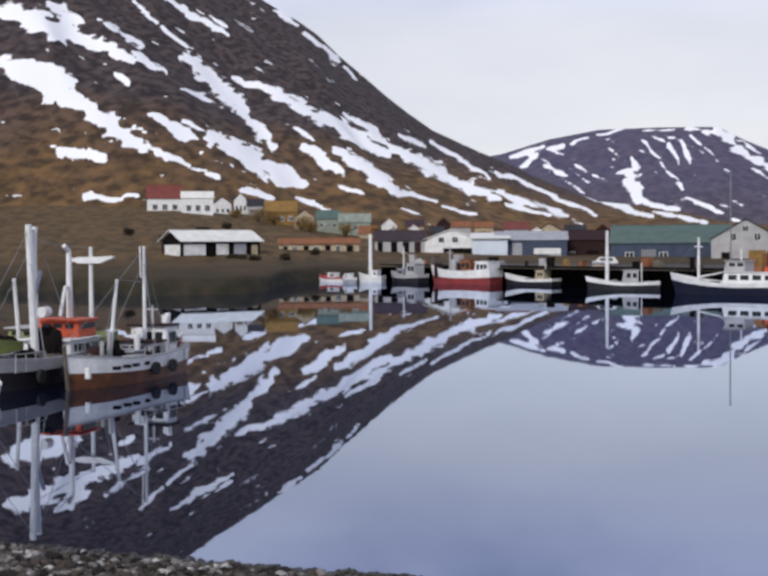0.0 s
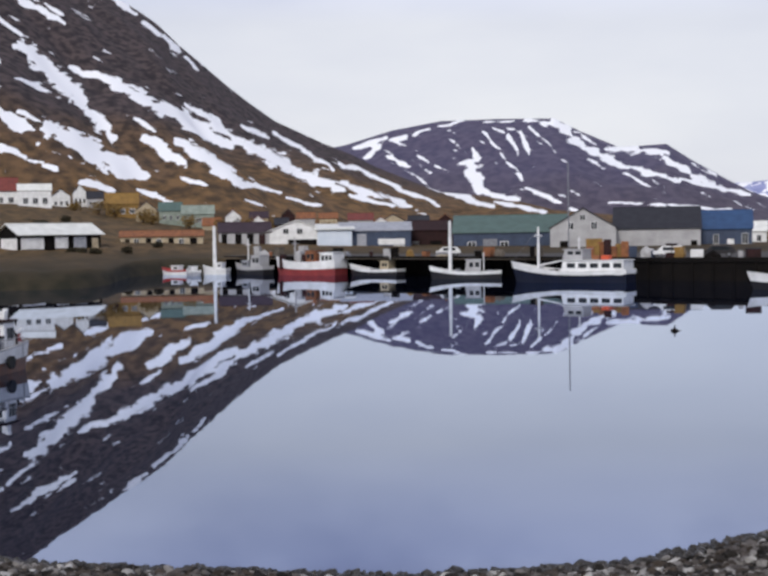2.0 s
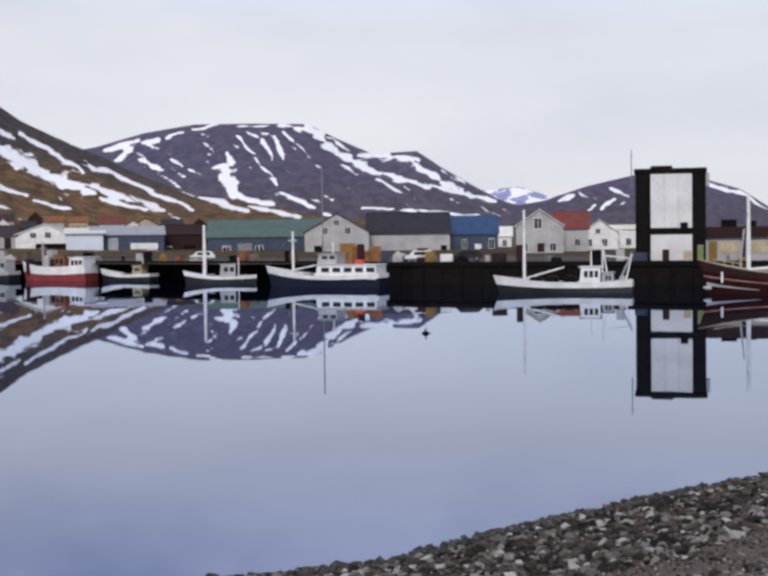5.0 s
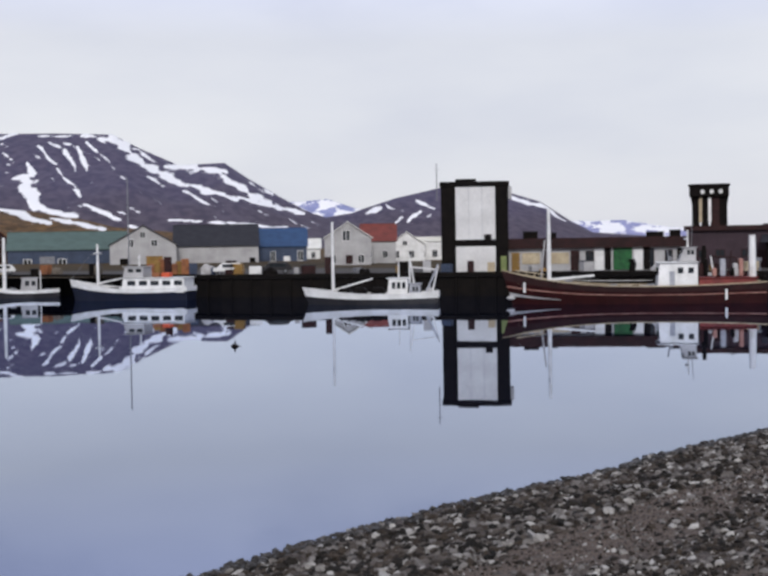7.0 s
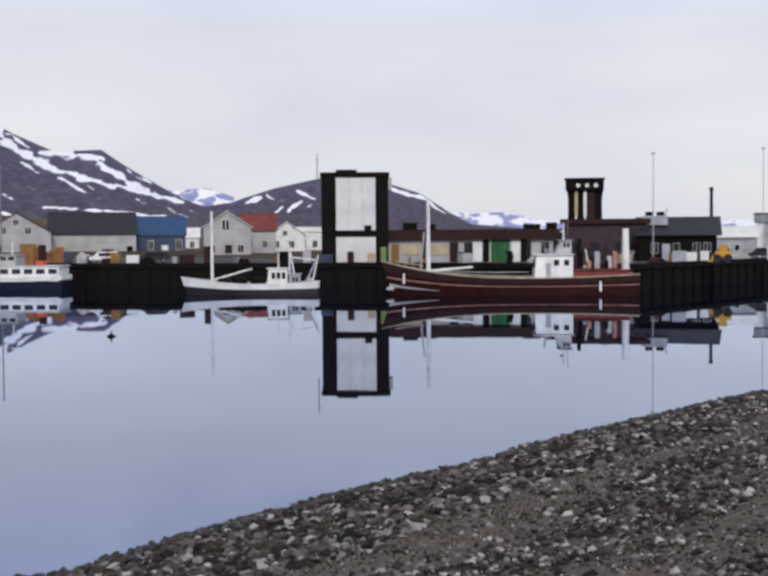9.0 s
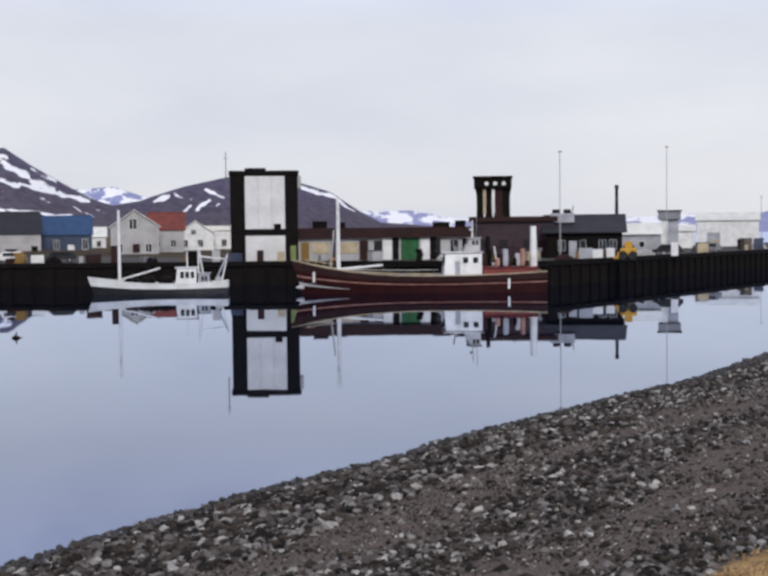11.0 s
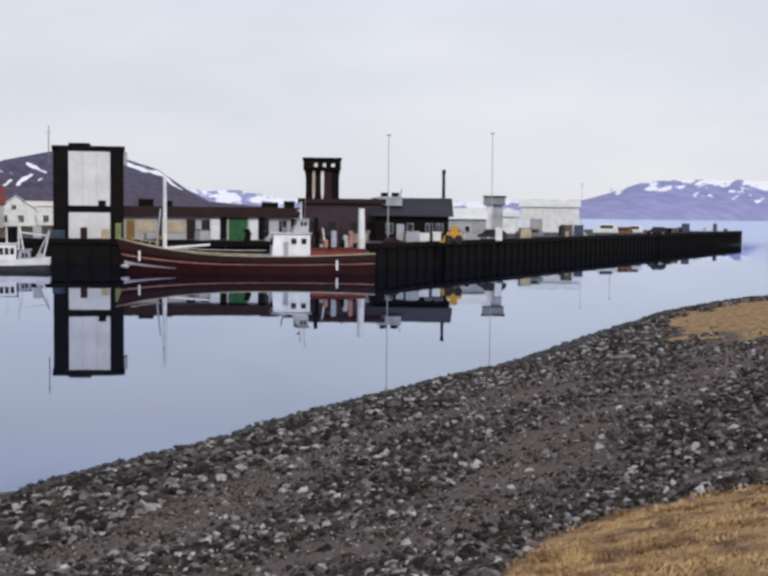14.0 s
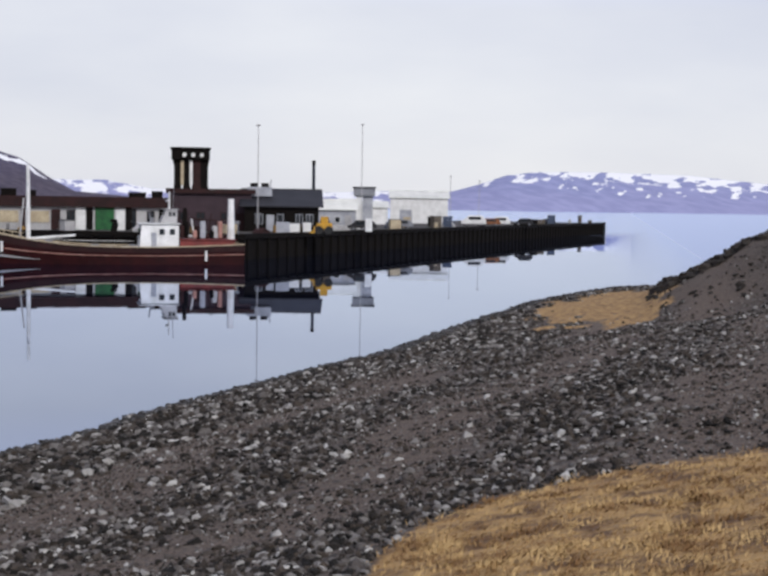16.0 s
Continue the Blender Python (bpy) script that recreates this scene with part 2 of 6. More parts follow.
def land_material(name, low, lowb, high, highb, z0, z1, snowy=True, scale=0.02, fall=0.0):
    """Grassy colours low down, scree higher up (by height), snow by the mesh's snow attribute with a ragged edge."""
    m = bpy.data.materials.new(name)
    m.use_nodes = True
    n, l = m.node_tree.nodes, m.node_tree.links
    p = n["Principled BSDF"]
    p.inputs["Roughness"].default_value = 0.9
    p.inputs["Specular IOR Level"].default_value = 0.1
    co = n.new("ShaderNodeTexCoord")
    n1, n2 = n.new("ShaderNodeTexNoise"), n.new("ShaderNodeTexNoise")
    n1.inputs["Scale"].default_value, n1.inputs["Detail"].default_value = scale, 7
    n2.inputs["Scale"].default_value, n2.inputs["Detail"].default_value = scale * 7, 5
    sep, mr = n.new("ShaderNodeSeparateXYZ"), n.new("ShaderNodeMapRange")
    jit = n.new("ShaderNodeMath")
    jit.operation = "MULTIPLY_ADD"
    jit.inputs[1].default_value = (z1 - z0) * 1.4
    mr.inputs["From Min"].default_value, mr.inputs["From Max"].default_value = z0 + (z1 - z0) * 0.7, z1 + (z1 - z0) * 0.7
    grain = n.new("ShaderNodeMapping")  # scree and turf run down the slope, along the fall line
    grain.vector_type = "TEXTURE"
    grain.inputs["Rotation"].default_value = (0, 0, radians(fall))
    grain.inputs["Scale"].default_value = (1, 3.2, 1)
    l.new(co.outputs["Object"], grain.inputs["Vector"])
    l.new(grain.outputs["Vector"], n1.inputs["Vector"])
    l.new(grain.outputs["Vector"], n2.inputs["Vector"])
    l.new(co.outputs["Object"], sep.inputs[0])
    l.new(n1.outputs["Fac"], jit.inputs[0])
    l.new(sep.outputs["Z"], jit.inputs[2])
    l.new(jit.outputs[0], mr.inputs["Value"])

    def two(ca, cb, fac):
        x = n.new("ShaderNodeMix")
        x.data_type = "RGBA"
        for k, c in ((6, ca), (7, cb)):
            if isinstance(c, tuple):
                x.inputs[k].default_value = (*c, 1)
            else:
                l.new(c, x.inputs[k])
        l.new(fac, x.inputs[0])
        return x.outputs[2]
    sharp = n.new("ShaderNodeMapRange")
    sharp.inputs["From Min"].default_value, sharp.inputs["From Max"].default_value = 0.38, 0.62
    l.new(n2.outputs["Fac"], sharp.inputs["Value"])
    col = two(two(low, lowb, sharp.outputs[0]), two(high, highb, sharp.outputs[0]), mr.outputs[0])
    if snowy:
        at, ad, st = n.new("ShaderNodeAttribute"), n.new("ShaderNodeMath"), n.new("ShaderNodeMapRange")
        at.attribute_name = "snow"
        ad.operation = "MULTIPLY_ADD"
        ad.inputs[1].default_value = 1.6
        n3 = n.new("ShaderNodeTexNoise")
        n3.inputs["Scale"].default_value, n3.inputs["Detail"].default_value, n3.inputs["Roughness"].default_value = scale * 4.5, 7, 0.62
        l.new(grain.outputs["Vector"], n3.inputs["Vector"])
        st.inputs["From Min"].default_value, st.inputs["From Max"].default_value = 1.26, 1.295
        l.new(n3.outputs["Fac"], ad.inputs[0])
        l.new(at.outputs["Fac"], ad.inputs[2])
        l.new(ad.outputs[0], st.inputs["Value"])
        col = two(col, (0.90, 0.90, 0.92), st.outputs[0])
    l.new(col, p.inputs["Base Color"])
    bp = n.new("ShaderNodeBump")
    bp.inputs["Strength"].default_value, bp.inputs["Distance"].default_value = 0.15, 0.06 / scale * 0.2
    l.new(n2.outputs["Fac"], bp.inputs["Height"])
    l.new(bp.outputs["Normal"], p.inputs["Normal"])
    return m


WATER = water_material()
GROUND = land_material("tussock_ground", (0.022, 0.021, 0.013), (0.045, 0.036, 0.022), (0.14, 0.09, 0.044), (0.07, 0.05, 0.028), 1.6, 4.2, False, 0.05, 36)
SCREE = land_material("scree_with_snow", (0.180, 0.104, 0.045), (0.062, 0.040, 0.022), (0.088, 0.066, 0.064), (0.026, 0.021, 0.023), 28, 80, True, 0.026, 34)
# purple cast: distance haze mixed into the rock's own grey
HAZEROCK = land_material("hazy_far_rock", (0.108, 0.091, 0.118), (0.068, 0.058, 0.083), (0.110, 0.096, 0.143), (0.070, 0.064, 0.110), 40, 120, True, 0.010, 12)
# paler and bluer: stronger distance haze painted into the base colours
FARHAZE = land_material("hazy_distant_rock", (0.34, 0.345, 0.55), (0.28, 0.29, 0.48), (0.31, 0.33, 0.54), (0.24, 0.265, 0.46), 40, 120, True, 0.005)


# ---- mesh helpers ----
def link(name, bm, mat, parent=None, label="", smooth=False):
    me = bpy.data.meshes.new(name)
    bm.normal_update()
    bm.to_mesh(me)
    bm.free()
    for m in (mat if isinstance(mat, (list, tuple)) else [mat]):
        me.materials.append(m)
    if smooth:
        me.polygons.foreach_set("use_smooth", [True] * len(me.polygons))
    ob = new(name, me)
    ob.parent = parent
    if label:
        ob["label"] = label
    return ob


def part(name, bm, mat, parent, label="", smooth=False):
    return link(name, bm, mat, parent, label, smooth)


def box(bm, x0, x1, y0, y1, z0, z1, bevel=0.0):
    r = bmesh.ops.create_cube(bm, size=1)
    bmesh.ops.transform(bm, verts=r["verts"], matrix=Matrix.LocRotScale(((x0 + x1) / 2, (y0 + y1) / 2, (z0 + z1) / 2), None, (abs(x1 - x0), abs(y1 - y0), abs(z1 - z0))))
    if bevel:
        es = list({e for v in r["verts"] for e in v.link_edges})
        bmesh.ops.bevel(bm, geom=es, offset=bevel, segments=1, affect="EDGES")
    return bm


def cuboid(*a, bevel=0.0):
    return box(bmesh.new(), *a, bevel=bevel)


def rod(bm, p, q, r0, r1=None, seg=8):
    p, q = Vector(p), Vector(q)
    d = q - p
    m = Matrix.Translation((p + q) / 2) @ d.to_track_quat("Z", "Y").to_matrix().to_4x4()
    bmesh.ops.create_cone(bm, cap_ends=True, segments=seg, radius1=r0, radius2=r0 if r1 is None else r1, depth=d.length, matrix=m)
    return bm


def pole(p, q, r0, r1=None, seg=8):
    return rod(bmesh.new(), p, q, r0, r1, seg)


def loft(rings, closed=True, caps=True):
    """Skin a row of rings of equally many points."""
    bm = bmesh.new()
    vs = [[bm.verts.new(p) for p in ring] for ring in rings]
    k = len(rings[0])
    for a, b in zip(vs, vs[1:]):
        for i in range(k if closed else k - 1):
            j = (i + 1) % k
            bm.faces.new((a[i], a[j], b[j], b[i]))
    if caps and closed:
        bm.faces.new(vs[0][::-1])
        bm.faces.new(vs[-1])
    bmesh.ops.recalc_face_normals(bm, faces=bm.faces)
    return bm


def prism(outline, y0, y1):
    """An outline in x and z drawn out from y0 to y1."""
    return loft([[(x, y0, z) for x, z in outline], [(x, y1, z) for x, z in outline]])


def spot(az, dist, z=0.0):
    a = radians(az)
    return Vector((dist * math.sin(a), dist * math.cos(a), z))


def thing(name, place, turn=0.0, label="", category="", group="", kind=""):
    ob = new(name)
    ob.empty_display_size = 0.3
    ob.matrix_world = pose(place[0], place[1], place[2], 0, 0, turn)
    return tagged(ob, label, category, group, kind)


# ---- water, ground, mountains ----
bm = bmesh.new()
bmesh.ops.create_grid(bm, x_segments=4, y_segments=4, size=4900)
tagged(link("water", bm, WATER), "still dark fjord water mirroring the hills", "water", kind="structure")


def fbm(x, y, z=0.0, octaves=5):
    return noise.fractal(Vector((x, y, z)), 1.0, 2.0, octaves)


def sheet(name, mat, azs, rows, height, snow=None, label="", category="mountain", kind="structure"):
    """Land as one sheet over azimuth and distance: height(az, r, s) in metres, r from rows(az, s)."""
    verts, faces, w = [], [], []
    ns = 1 + max(1, rows[1])
    for az in azs:
        for j in range(ns):
            s = j / (ns - 1)
            r = rows[0](az, s)
            z = height(az, r, s)
            v = spot(az, r, z)
            verts.append(v)
            w.append((az, math.degrees(math.atan2(z - 6.0, r))))
    for i in range(len(azs) - 1):
        for j in range(ns - 1):
            a = i * ns + j
            faces.append((a, a + ns, a + ns + 1, a + 1))
    me = bpy.data.meshes.new(name)
    me.from_pydata(verts, [], faces)
    me.materials.append(mat)
    me.polygons.foreach_set("use_smooth", [True] * len(me.polygons))
    if snow:
        w = np.array(w)
        at = me.attributes.new("snow", "FLOAT", "POINT")
        at.data.foreach_set("value", snow(w[:, 0], w[:, 1]).astype(np.float32))
    return tagged(new(name, me), label, category, kind=kind)


def streaks(*lists, extra=0.0, rag=0.42, above=-9.0):
    """Snow left in gullies: each from (az, el) to (az, el) with a width, in degrees of arc; soft by distance to its spine."""
    def value(az, el):
        warp = np.array([(noise.noise(Vector((a * 1.1, e * 1.6, 1.0))), noise.noise(Vector((a * 1.1, e * 1.6, 7.0))), fbm(a * 1.6, e * 2.6, 3.0, 3), fbm((a + e * 1.6) * 2.2, (e - a * 0.3) * 0.9, 5.0, 2)) for a, e in zip(az, el)])
        az, el = az + 0.16 * warp[:, 0], el + 0.13 * warp[:, 1]
        out = np.zeros(len(az))
        for a0, e0, a1, e1, wd in (s for rows in lists for s in rows):
            dx, dy = a1 - a0, e1 - e0
            t = ((az - a0) * dx + (el - e0) * dy) / (dx * dx + dy * dy)
            tc = np.clip(t, 0, 1)
            dist = np.hypot(az - a0 - tc * dx, el - e0 - tc * dy)
            taper = 0.5 + 0.5 * np.sin(np.pi * np.clip(tc, 0.02, 0.98)) ** 0.6
            out = np.maximum(out, np.clip(1 - dist / (wd * 0.9 * taper), 0, 1))
        out += rag * warp[:, 2] * (out > 0.05)
        out = np.maximum(out, extra * (el > above) * np.clip(warp[:, 3] * 2.2 - 0.55, 0, 0.7))
        return out
    return value


def curve(points):
    xs, ys = zip(*points)
    return lambda a: float(np.interp(a, xs, ys))


SHORE = curve([(-75, 320), (-46, 190), (-41, 165), (-39, 160), (-36, 160), (-34.6, 170), (-33.6, 208), (-32, 224), (-30.5, 222), (-28.5, 216), (-18, 178), (-10.5, 166), (1.8, 160), (13, 150), (16, 200), (24, 420), (30, 4000)])
SLOPE = curve([(-75, 0.12), (-46, 0.095), (-38, 0.088), (-34, 0.07), (-31, 0.055), (-27, 0.045), (-20, 0.02), (-10, 0.012), (20, 0.004)])


def ground_z(az, r):
    d = r - SHORE(az)
    base = 2.55
    if az < -29.5:
        flat = 4.1 - 0.5 * min(1, max(0, (-32.5 - az) / 1.5))
        base = -1.5 + min(max(d, 0) / 10, 1) * flat + 0.016 * max(0, min(r, 262) - SHORE(az) - 10)
    return base + SLOPE(az) * max(0, min(r, 520) - 255)


azs = list(np.arange(-75, 16.01, 0.4))
sheet("ground", GROUND, azs, (lambda a, s: SHORE(a) + (4700 - SHORE(a)) * s ** 3, 70), lambda a, r, s: ground_z(a, r) + (0.5 * fbm(r * 0.03, a * 0.8) if 0.03 < s < 0.6 else 0) * min(1, max(0, -(a + 26) / 8)), label="brown tussock slope and yards round the harbour", category="ground")

LEFT_TOP = curve([(-75, 24), (-50, 19), (-40, 14.2), (-35.1, 11.2), (-34.5, 10.8), (-33, 9.95), (-32.2, 9.4), (-31.2, 8.45), (-30.2, 7.62), (-29.15, 6.72), (-28.2, 5.98), (-27.1, 5.2), (-25.95, 4.66), (-24.9, 4.17), (-23.7, 3.68), (-22.6, 3.1), (-19.75, 1.95), (-14.6, 1.05), (-11, 0.7)])
MAIN_TOP = curve([(-30, 3.3), (-25.5, 3.85), (-24, 4.1), (-21.9, 4.72), (-19.7, 5.1), (-17.1, 5.14), (-14.65, 5.1), (-13.5, 4.5), (-11.8, 3.75), (-9.8, 3.85), (-8.7, 3.1), (-7, 2.1), (-5.9, 1.55), (-4.8, 1.2), (-2, 0.7)])
MID_TOP = curve([(-9, 0.8), (-4.1, 1.55), (-3.7, 1.7), (-2.2, 2.17), (-0.1, 2.62), (1.5, 2.6), (3, 2.3), (4.3, 1.9), (5.65, 1.0), (6.6, 0.5), (9, 0.3)])
FAR_TOP = curve([(-12, 1.9), (-6.5, 2.08), (-5.2, 2.18), (-4, 1.75), (0, 1.2), (6.3, 1.0), (7.9, 1.02), (10, 0.65), (15, 0.5), (20.5, 0.72), (22.5, 0.6), (24, 0.4)])
FJORD_TOP = curve([(18.5, 0.15), (21, 0.4), (23.4, 0.77), (24.4, 1.05), (25.7, 1.49), (27, 1.65), (29.7, 1.66), (33.5, 1.56), (37, 1.2), (45, 1.0), (60, 0.8)])


def massif(top, r0, r1, z0, power, rough, seed):
    def height(az, r, s):
        crest = 6 + r1 * math.tan(radians(top(az)))
        base = z0(az)
        z = base + (crest - base) * min(s / 0.9, 1.0) ** power
        z += rough * fbm(az * 0.16 + seed, s * 3.0 + az * 0.1, seed, 3) * math.sin(math.pi * min(s / 0.9, 1)) ** 0.7
        return z - (s > 0.9) * (s - 0.9) * crest * 3
    return (lambda a, s: r0 + (r1 - r0) * s / 0.9), height


S1 = [(-45.9, 10.15, -42.4, 9.05, 0.88), (-42.9, 9.25, -40.4, 8.27, 0.62), (-41.8, 9.90, -39.9, 8.80, 0.26), (-40.4, 8.59, -38.9, 7.67, 0.35), (-43.9, 10.44, -42.6, 9.87, 0.55), (-45.9, 7.91, -43.1, 7.16, 0.99), (-44.5, 7.33, -42.3, 6.13, 1.10), (-42.5, 6.23, -40.0, 4.46, 0.84), (-40.0, 4.68, -39.1, 4.26, 0.22), (-39.4, 4.25, -36.6, 3.14, 0.26), (-43.8, 4.42, -41.7, 3.92, 0.53), (-39.5, 5.86, -37.7, 4.80, 0.57), (-41.1, 7.63, -40.5, 7.18, 0.31), (-40.3, 10.77, -39.3, 9.86, 0.22), (-39.1, 9.66, -38.0, 8.84, 0.18), (-38.8, 10.81, -36.2, 9.40, 0.31), (-37.0, 10.22, -36.2, 9.71, 0.18)]
S2 = [(-37.9, 8.42, -35.5, 6.00, 0.88), (-35.7, 6.21, -34.2, 4.49, 0.57), (-38.3, 7.04, -37.0, 6.52, 0.22), (-35.9, 7.49, -34.1, 6.86, 0.31), (-34.5, 7.08, -31.5, 5.46, 0.57), (-32.2, 6.00, -29.1, 4.14, 0.62), (-37.0, 5.02, -33.1, 2.85, 0.99), (-38.2, 5.66, -37.0, 5.02, 0.22), (-33.3, 5.36, -32.4, 4.81, 0.18), (-32.9, 4.59, -31.1, 3.28, 0.53), (-31.3, 4.37, -28.5, 2.39, 0.62), (-28.9, 2.50, -26.9, 2.01, 0.22), (-31.1, 6.00, -28.9, 4.47, 0.40), (-28.7, 4.36, -25.4, 2.58, 0.62), (-26.1, 2.92, -24.1, 2.03, 0.53), (-27.2, 4.67, -24.5, 3.01, 0.26), (-28.6, 5.01, -27.4, 4.46, 0.22)]
S3 = [(-24.1, 2.35, -21.1, 1.34, 0.35), (-24.3, 3.34, -23.2, 2.89, 0.18), (-23.2, 2.89, -19.8, 1.33, 0.22), (-20.4, 2.31, -17.4, 1.30, 0.31), (-31.3, 2.74, -30.2, 2.34, 0.18), (-35.7, 2.58, -34.1, 2.14, 0.31), (-33.3, 2.31, -31.4, 1.42, 0.22), (-17.4, 1.52, -15.1, 0.96, 0.22), (-34.1, 10.45, -33.1, 9.8, 0.24), (-32.8, 9.5, -32.1, 9.0, 0.22), (-31.9, 8.9, -31.2, 8.2, 0.26), (-31.0, 8.0, -30.4, 7.5, 0.18), (-26.7, 1.83, -25.2, 1.38, 0.18), (-28.7, 1.84, -27.8, 1.51, 0.13), (-42.6, 2.31, -41.0, 2.19, 0.35), (-40.9, 2.32, -39.8, 2.21, 0.18), (-23.9, 1.91, -21.9, 1.35, 0.18)]
S4 = [(-22.9, 3.75, -22.2, 4.2, 0.2), (-21.9, 4.3, -21.3, 4.5, 0.22), (-20.9, 4.5, -20.2, 4.75, 0.16), (-19.8, 4.95, -18.6, 5.05, 0.1), (-17.9, 5.02, -16.4, 5.04, 0.09), (-15.9, 5.0, -14.8, 5.0, 0.13), (-18.4, 3.24, -18.0, 2.05, 0.75), (-18.3, 3.82, -18.1, 3.35, 0.35), (-19.0, 3.13, -18.3, 3.24, 0.22), (-17.0, 3.56, -16.0, 2.37, 0.15), (-16.1, 2.15, -14.4, 1.38, 0.20), (-17.9, 4.53, -17.0, 3.78, 0.13), (-16.7, 4.43, -16.2, 3.56, 0.18), (-16.1, 4.54, -15.7, 3.56, 0.18), (-15.7, 4.75, -14.6, 3.56, 0.13), (-14.8, 5.07, -13.3, 3.88, 0.40), (-13.5, 3.88, -11.4, 2.77, 0.35), (-12.4, 3.77, -9.8, 3.42, 0.35), (-10.0, 3.31, -7.8, 1.98, 0.31), (-11.4, 2.88, -9.2, 2.21, 0.26), (-9.2, 2.32, -6.3, 1.52, 0.20)]
S5 = [(-23.6, 3.97, -22.1, 4.40, 0.22), (-23.2, 3.44, -22.3, 4.08, 0.31), (-20.0, 3.13, -19.4, 2.96, 0.13), (-20.7, 3.56, -20.2, 3.24, 0.13), (-17.9, 1.94, -16.2, 1.50, 0.20), (-22.1, 3.55, -21.1, 3.13, 0.22), (-12.3, 1.36, -7.0, 0.98, 0.11), (-11.6, 2.56, -10.5, 2.00, 0.11)]
S6 = [(-3.6, 1.5, -2.8, 1.75, 0.15), (-2.6, 1.9, -1.8, 1.6, 0.12), (-1.6, 1.2, -1.0, 1.6, 0.15), (-1.2, 2.0, -0.4, 1.7, 0.12), (3.0, 2.1, 4.4, 1.6, 0.22), (4.2, 1.8, 5.4, 1.0, 0.12), (-2.2, 1.1, -1.9, 1.3, 0.12), (-0.8, 1.3, -0.5, 1.5, 0.1)]
S7 = [(28.5, 1.4, 31.0, 1.25, 0.25), (30.0, 1.6, 33.0, 1.35, 0.35), (32.5, 1.45, 36.0, 1.1, 0.4), (29.3, 1.15, 29.9, 1.0, 0.12), (31.0, 1.0, 32.5, 0.9, 0.14), (34.0, 0.9, 36.5, 0.8, 0.15), (27.8, 1.25, 28.3, 1.1, 0.1), (35.0, 1.3, 42.0, 0.9, 0.4), (25.5, 1.2, 26.3, 1.3, 0.08)]
lz = lambda a: 2.0 + SLOPE(a) * 175
rows, h = massif(LEFT_TOP, 430, 1450, lz, 1.12, 16, 3.0)
sheet("hillside", SCREE, list(np.arange(-75, -48, 0.5)) + list(np.arange(-48, -10.9, 0.07)), (rows, 190), h, streaks(S1, S2, S3, extra=0.55), "steep scree mountainside streaked with melting snow")
rows, h = massif(MAIN_TOP, 1500, 2700, lambda a: 4.0, 1.0, 22, 9.0)
sheet("main_mountain", HAZEROCK, list(np.arange(-30, -1.9, 0.07)), (rows, 110), h, streaks(S4, S5, extra=0.75, rag=0.5), "broad grey mountain tinted purple for haze, with snow along its rim")
rows, h = massif(MID_TOP, 2500, 3300, lambda a: 4.0, 1.0, 14, 14.0)
sheet("middle_mountain", HAZEROCK, list(np.arange(-9, 9, 0.08)), (rows, 60), h, streaks(S6), "low bare grey mountain tinted purple for haze, with small snow patches")
rows, h = massif(FAR_TOP, 3900, 4500, lambda a: 1.0, 1.0, 10, 21.0)
sheet("distant_range", FARHAZE, list(np.arange(-12, 24.1, 0.1)), (rows, 40), h, lambda a, e: np.array([0.48 + 0.5 * fbm(x * 0.9, y * 2.5, 2.0, 4) for x, y in zip(a, e)]), "distant snow-covered range across the fjord, tinted blue for haze")
rows, h = massif(FJORD_TOP, 3600, 4300, lambda a: -2.0, 0.85, 12, 27.0)
sheet("fjord_hill", FARHAZE, list(np.arange(18.5, 60, 0.1)), (rows, 60), h, lambda a, e: np.array([0.42 + 0.95 * fbm(x * 1.7 - y * 1.5, y * 3.6, 3.0, 5) + 0.85 * (y - 1.3) + 0.18 * min(1, max(-1.4, (x - 29.5) / 3)) for x, y in zip(a, e)]), "long hill across the fjord tinted blue for haze, with snow on top")

# ---- near bank ----
EDGE = [(-300, 10), (-60, 16), (-19.2, 18.5), (-13.3, 19.5), (-8, 20.6), (-4.6, 22.8), (-2.3, 26.2), (0.4, 29.6), (4.1, 33.4), (5.8, 36), (11.6, 42.3), (18.9, 49.8), (24, 56.8), (38, 74.5), (50, 86), (57, 88.5), (75, 99), (140, 150), (400, 330)]
E0 = np.array(EDGE[:-1], float)
E1 = np.array(EDGE[1:], float)


def inland(x, y):
    """Distance from the waterline, positive on land."""
    p = np.array((x, y))
    d = E1 - E0
    t = np.clip(((p - E0) * d).sum(1) / (d * d).sum(1), 0, 1)
    q = E0 + d * t[:, None]
    k = int(np.argmin(np.hypot(*(p - q).T)))
    side = d[k][0] * (p - E0[k])[1] - d[k][1] * (p - E0[k])[0]
    return math.copysign(float(np.hypot(*(p - q[k]))), -side)


def bank_z(x, y, d=None):
    d = inland(x, y) if d is None else d
    far = min(1, max(0, (math.hypot(x, y) - 34) / 26))
    z = (0.2 - 0.115 * far * far * (3 - 2 * far)) * min(d, 22) if d > 0 else max(0.35 * d, -3)
    z += 0.05 * fbm(x * 0.5, y * 0.5) * min(1, abs(d))
    if x > 25 and y > 30:
        az, r = math.degrees(math.atan2(x, y)), math.hypot(x, y)
        up = min(1.6, max(0, (az - 31.7) / 4.6))
        z += (3.1 * up + min(1, up * 4) * (0.35 * fbm(az * 0.9, 1.0, 2.0) + 0.25 * fbm(x * 0.3, y * 0.3, 2.0))) * math.exp(-((r - 76) / 13) ** 2)
    return z


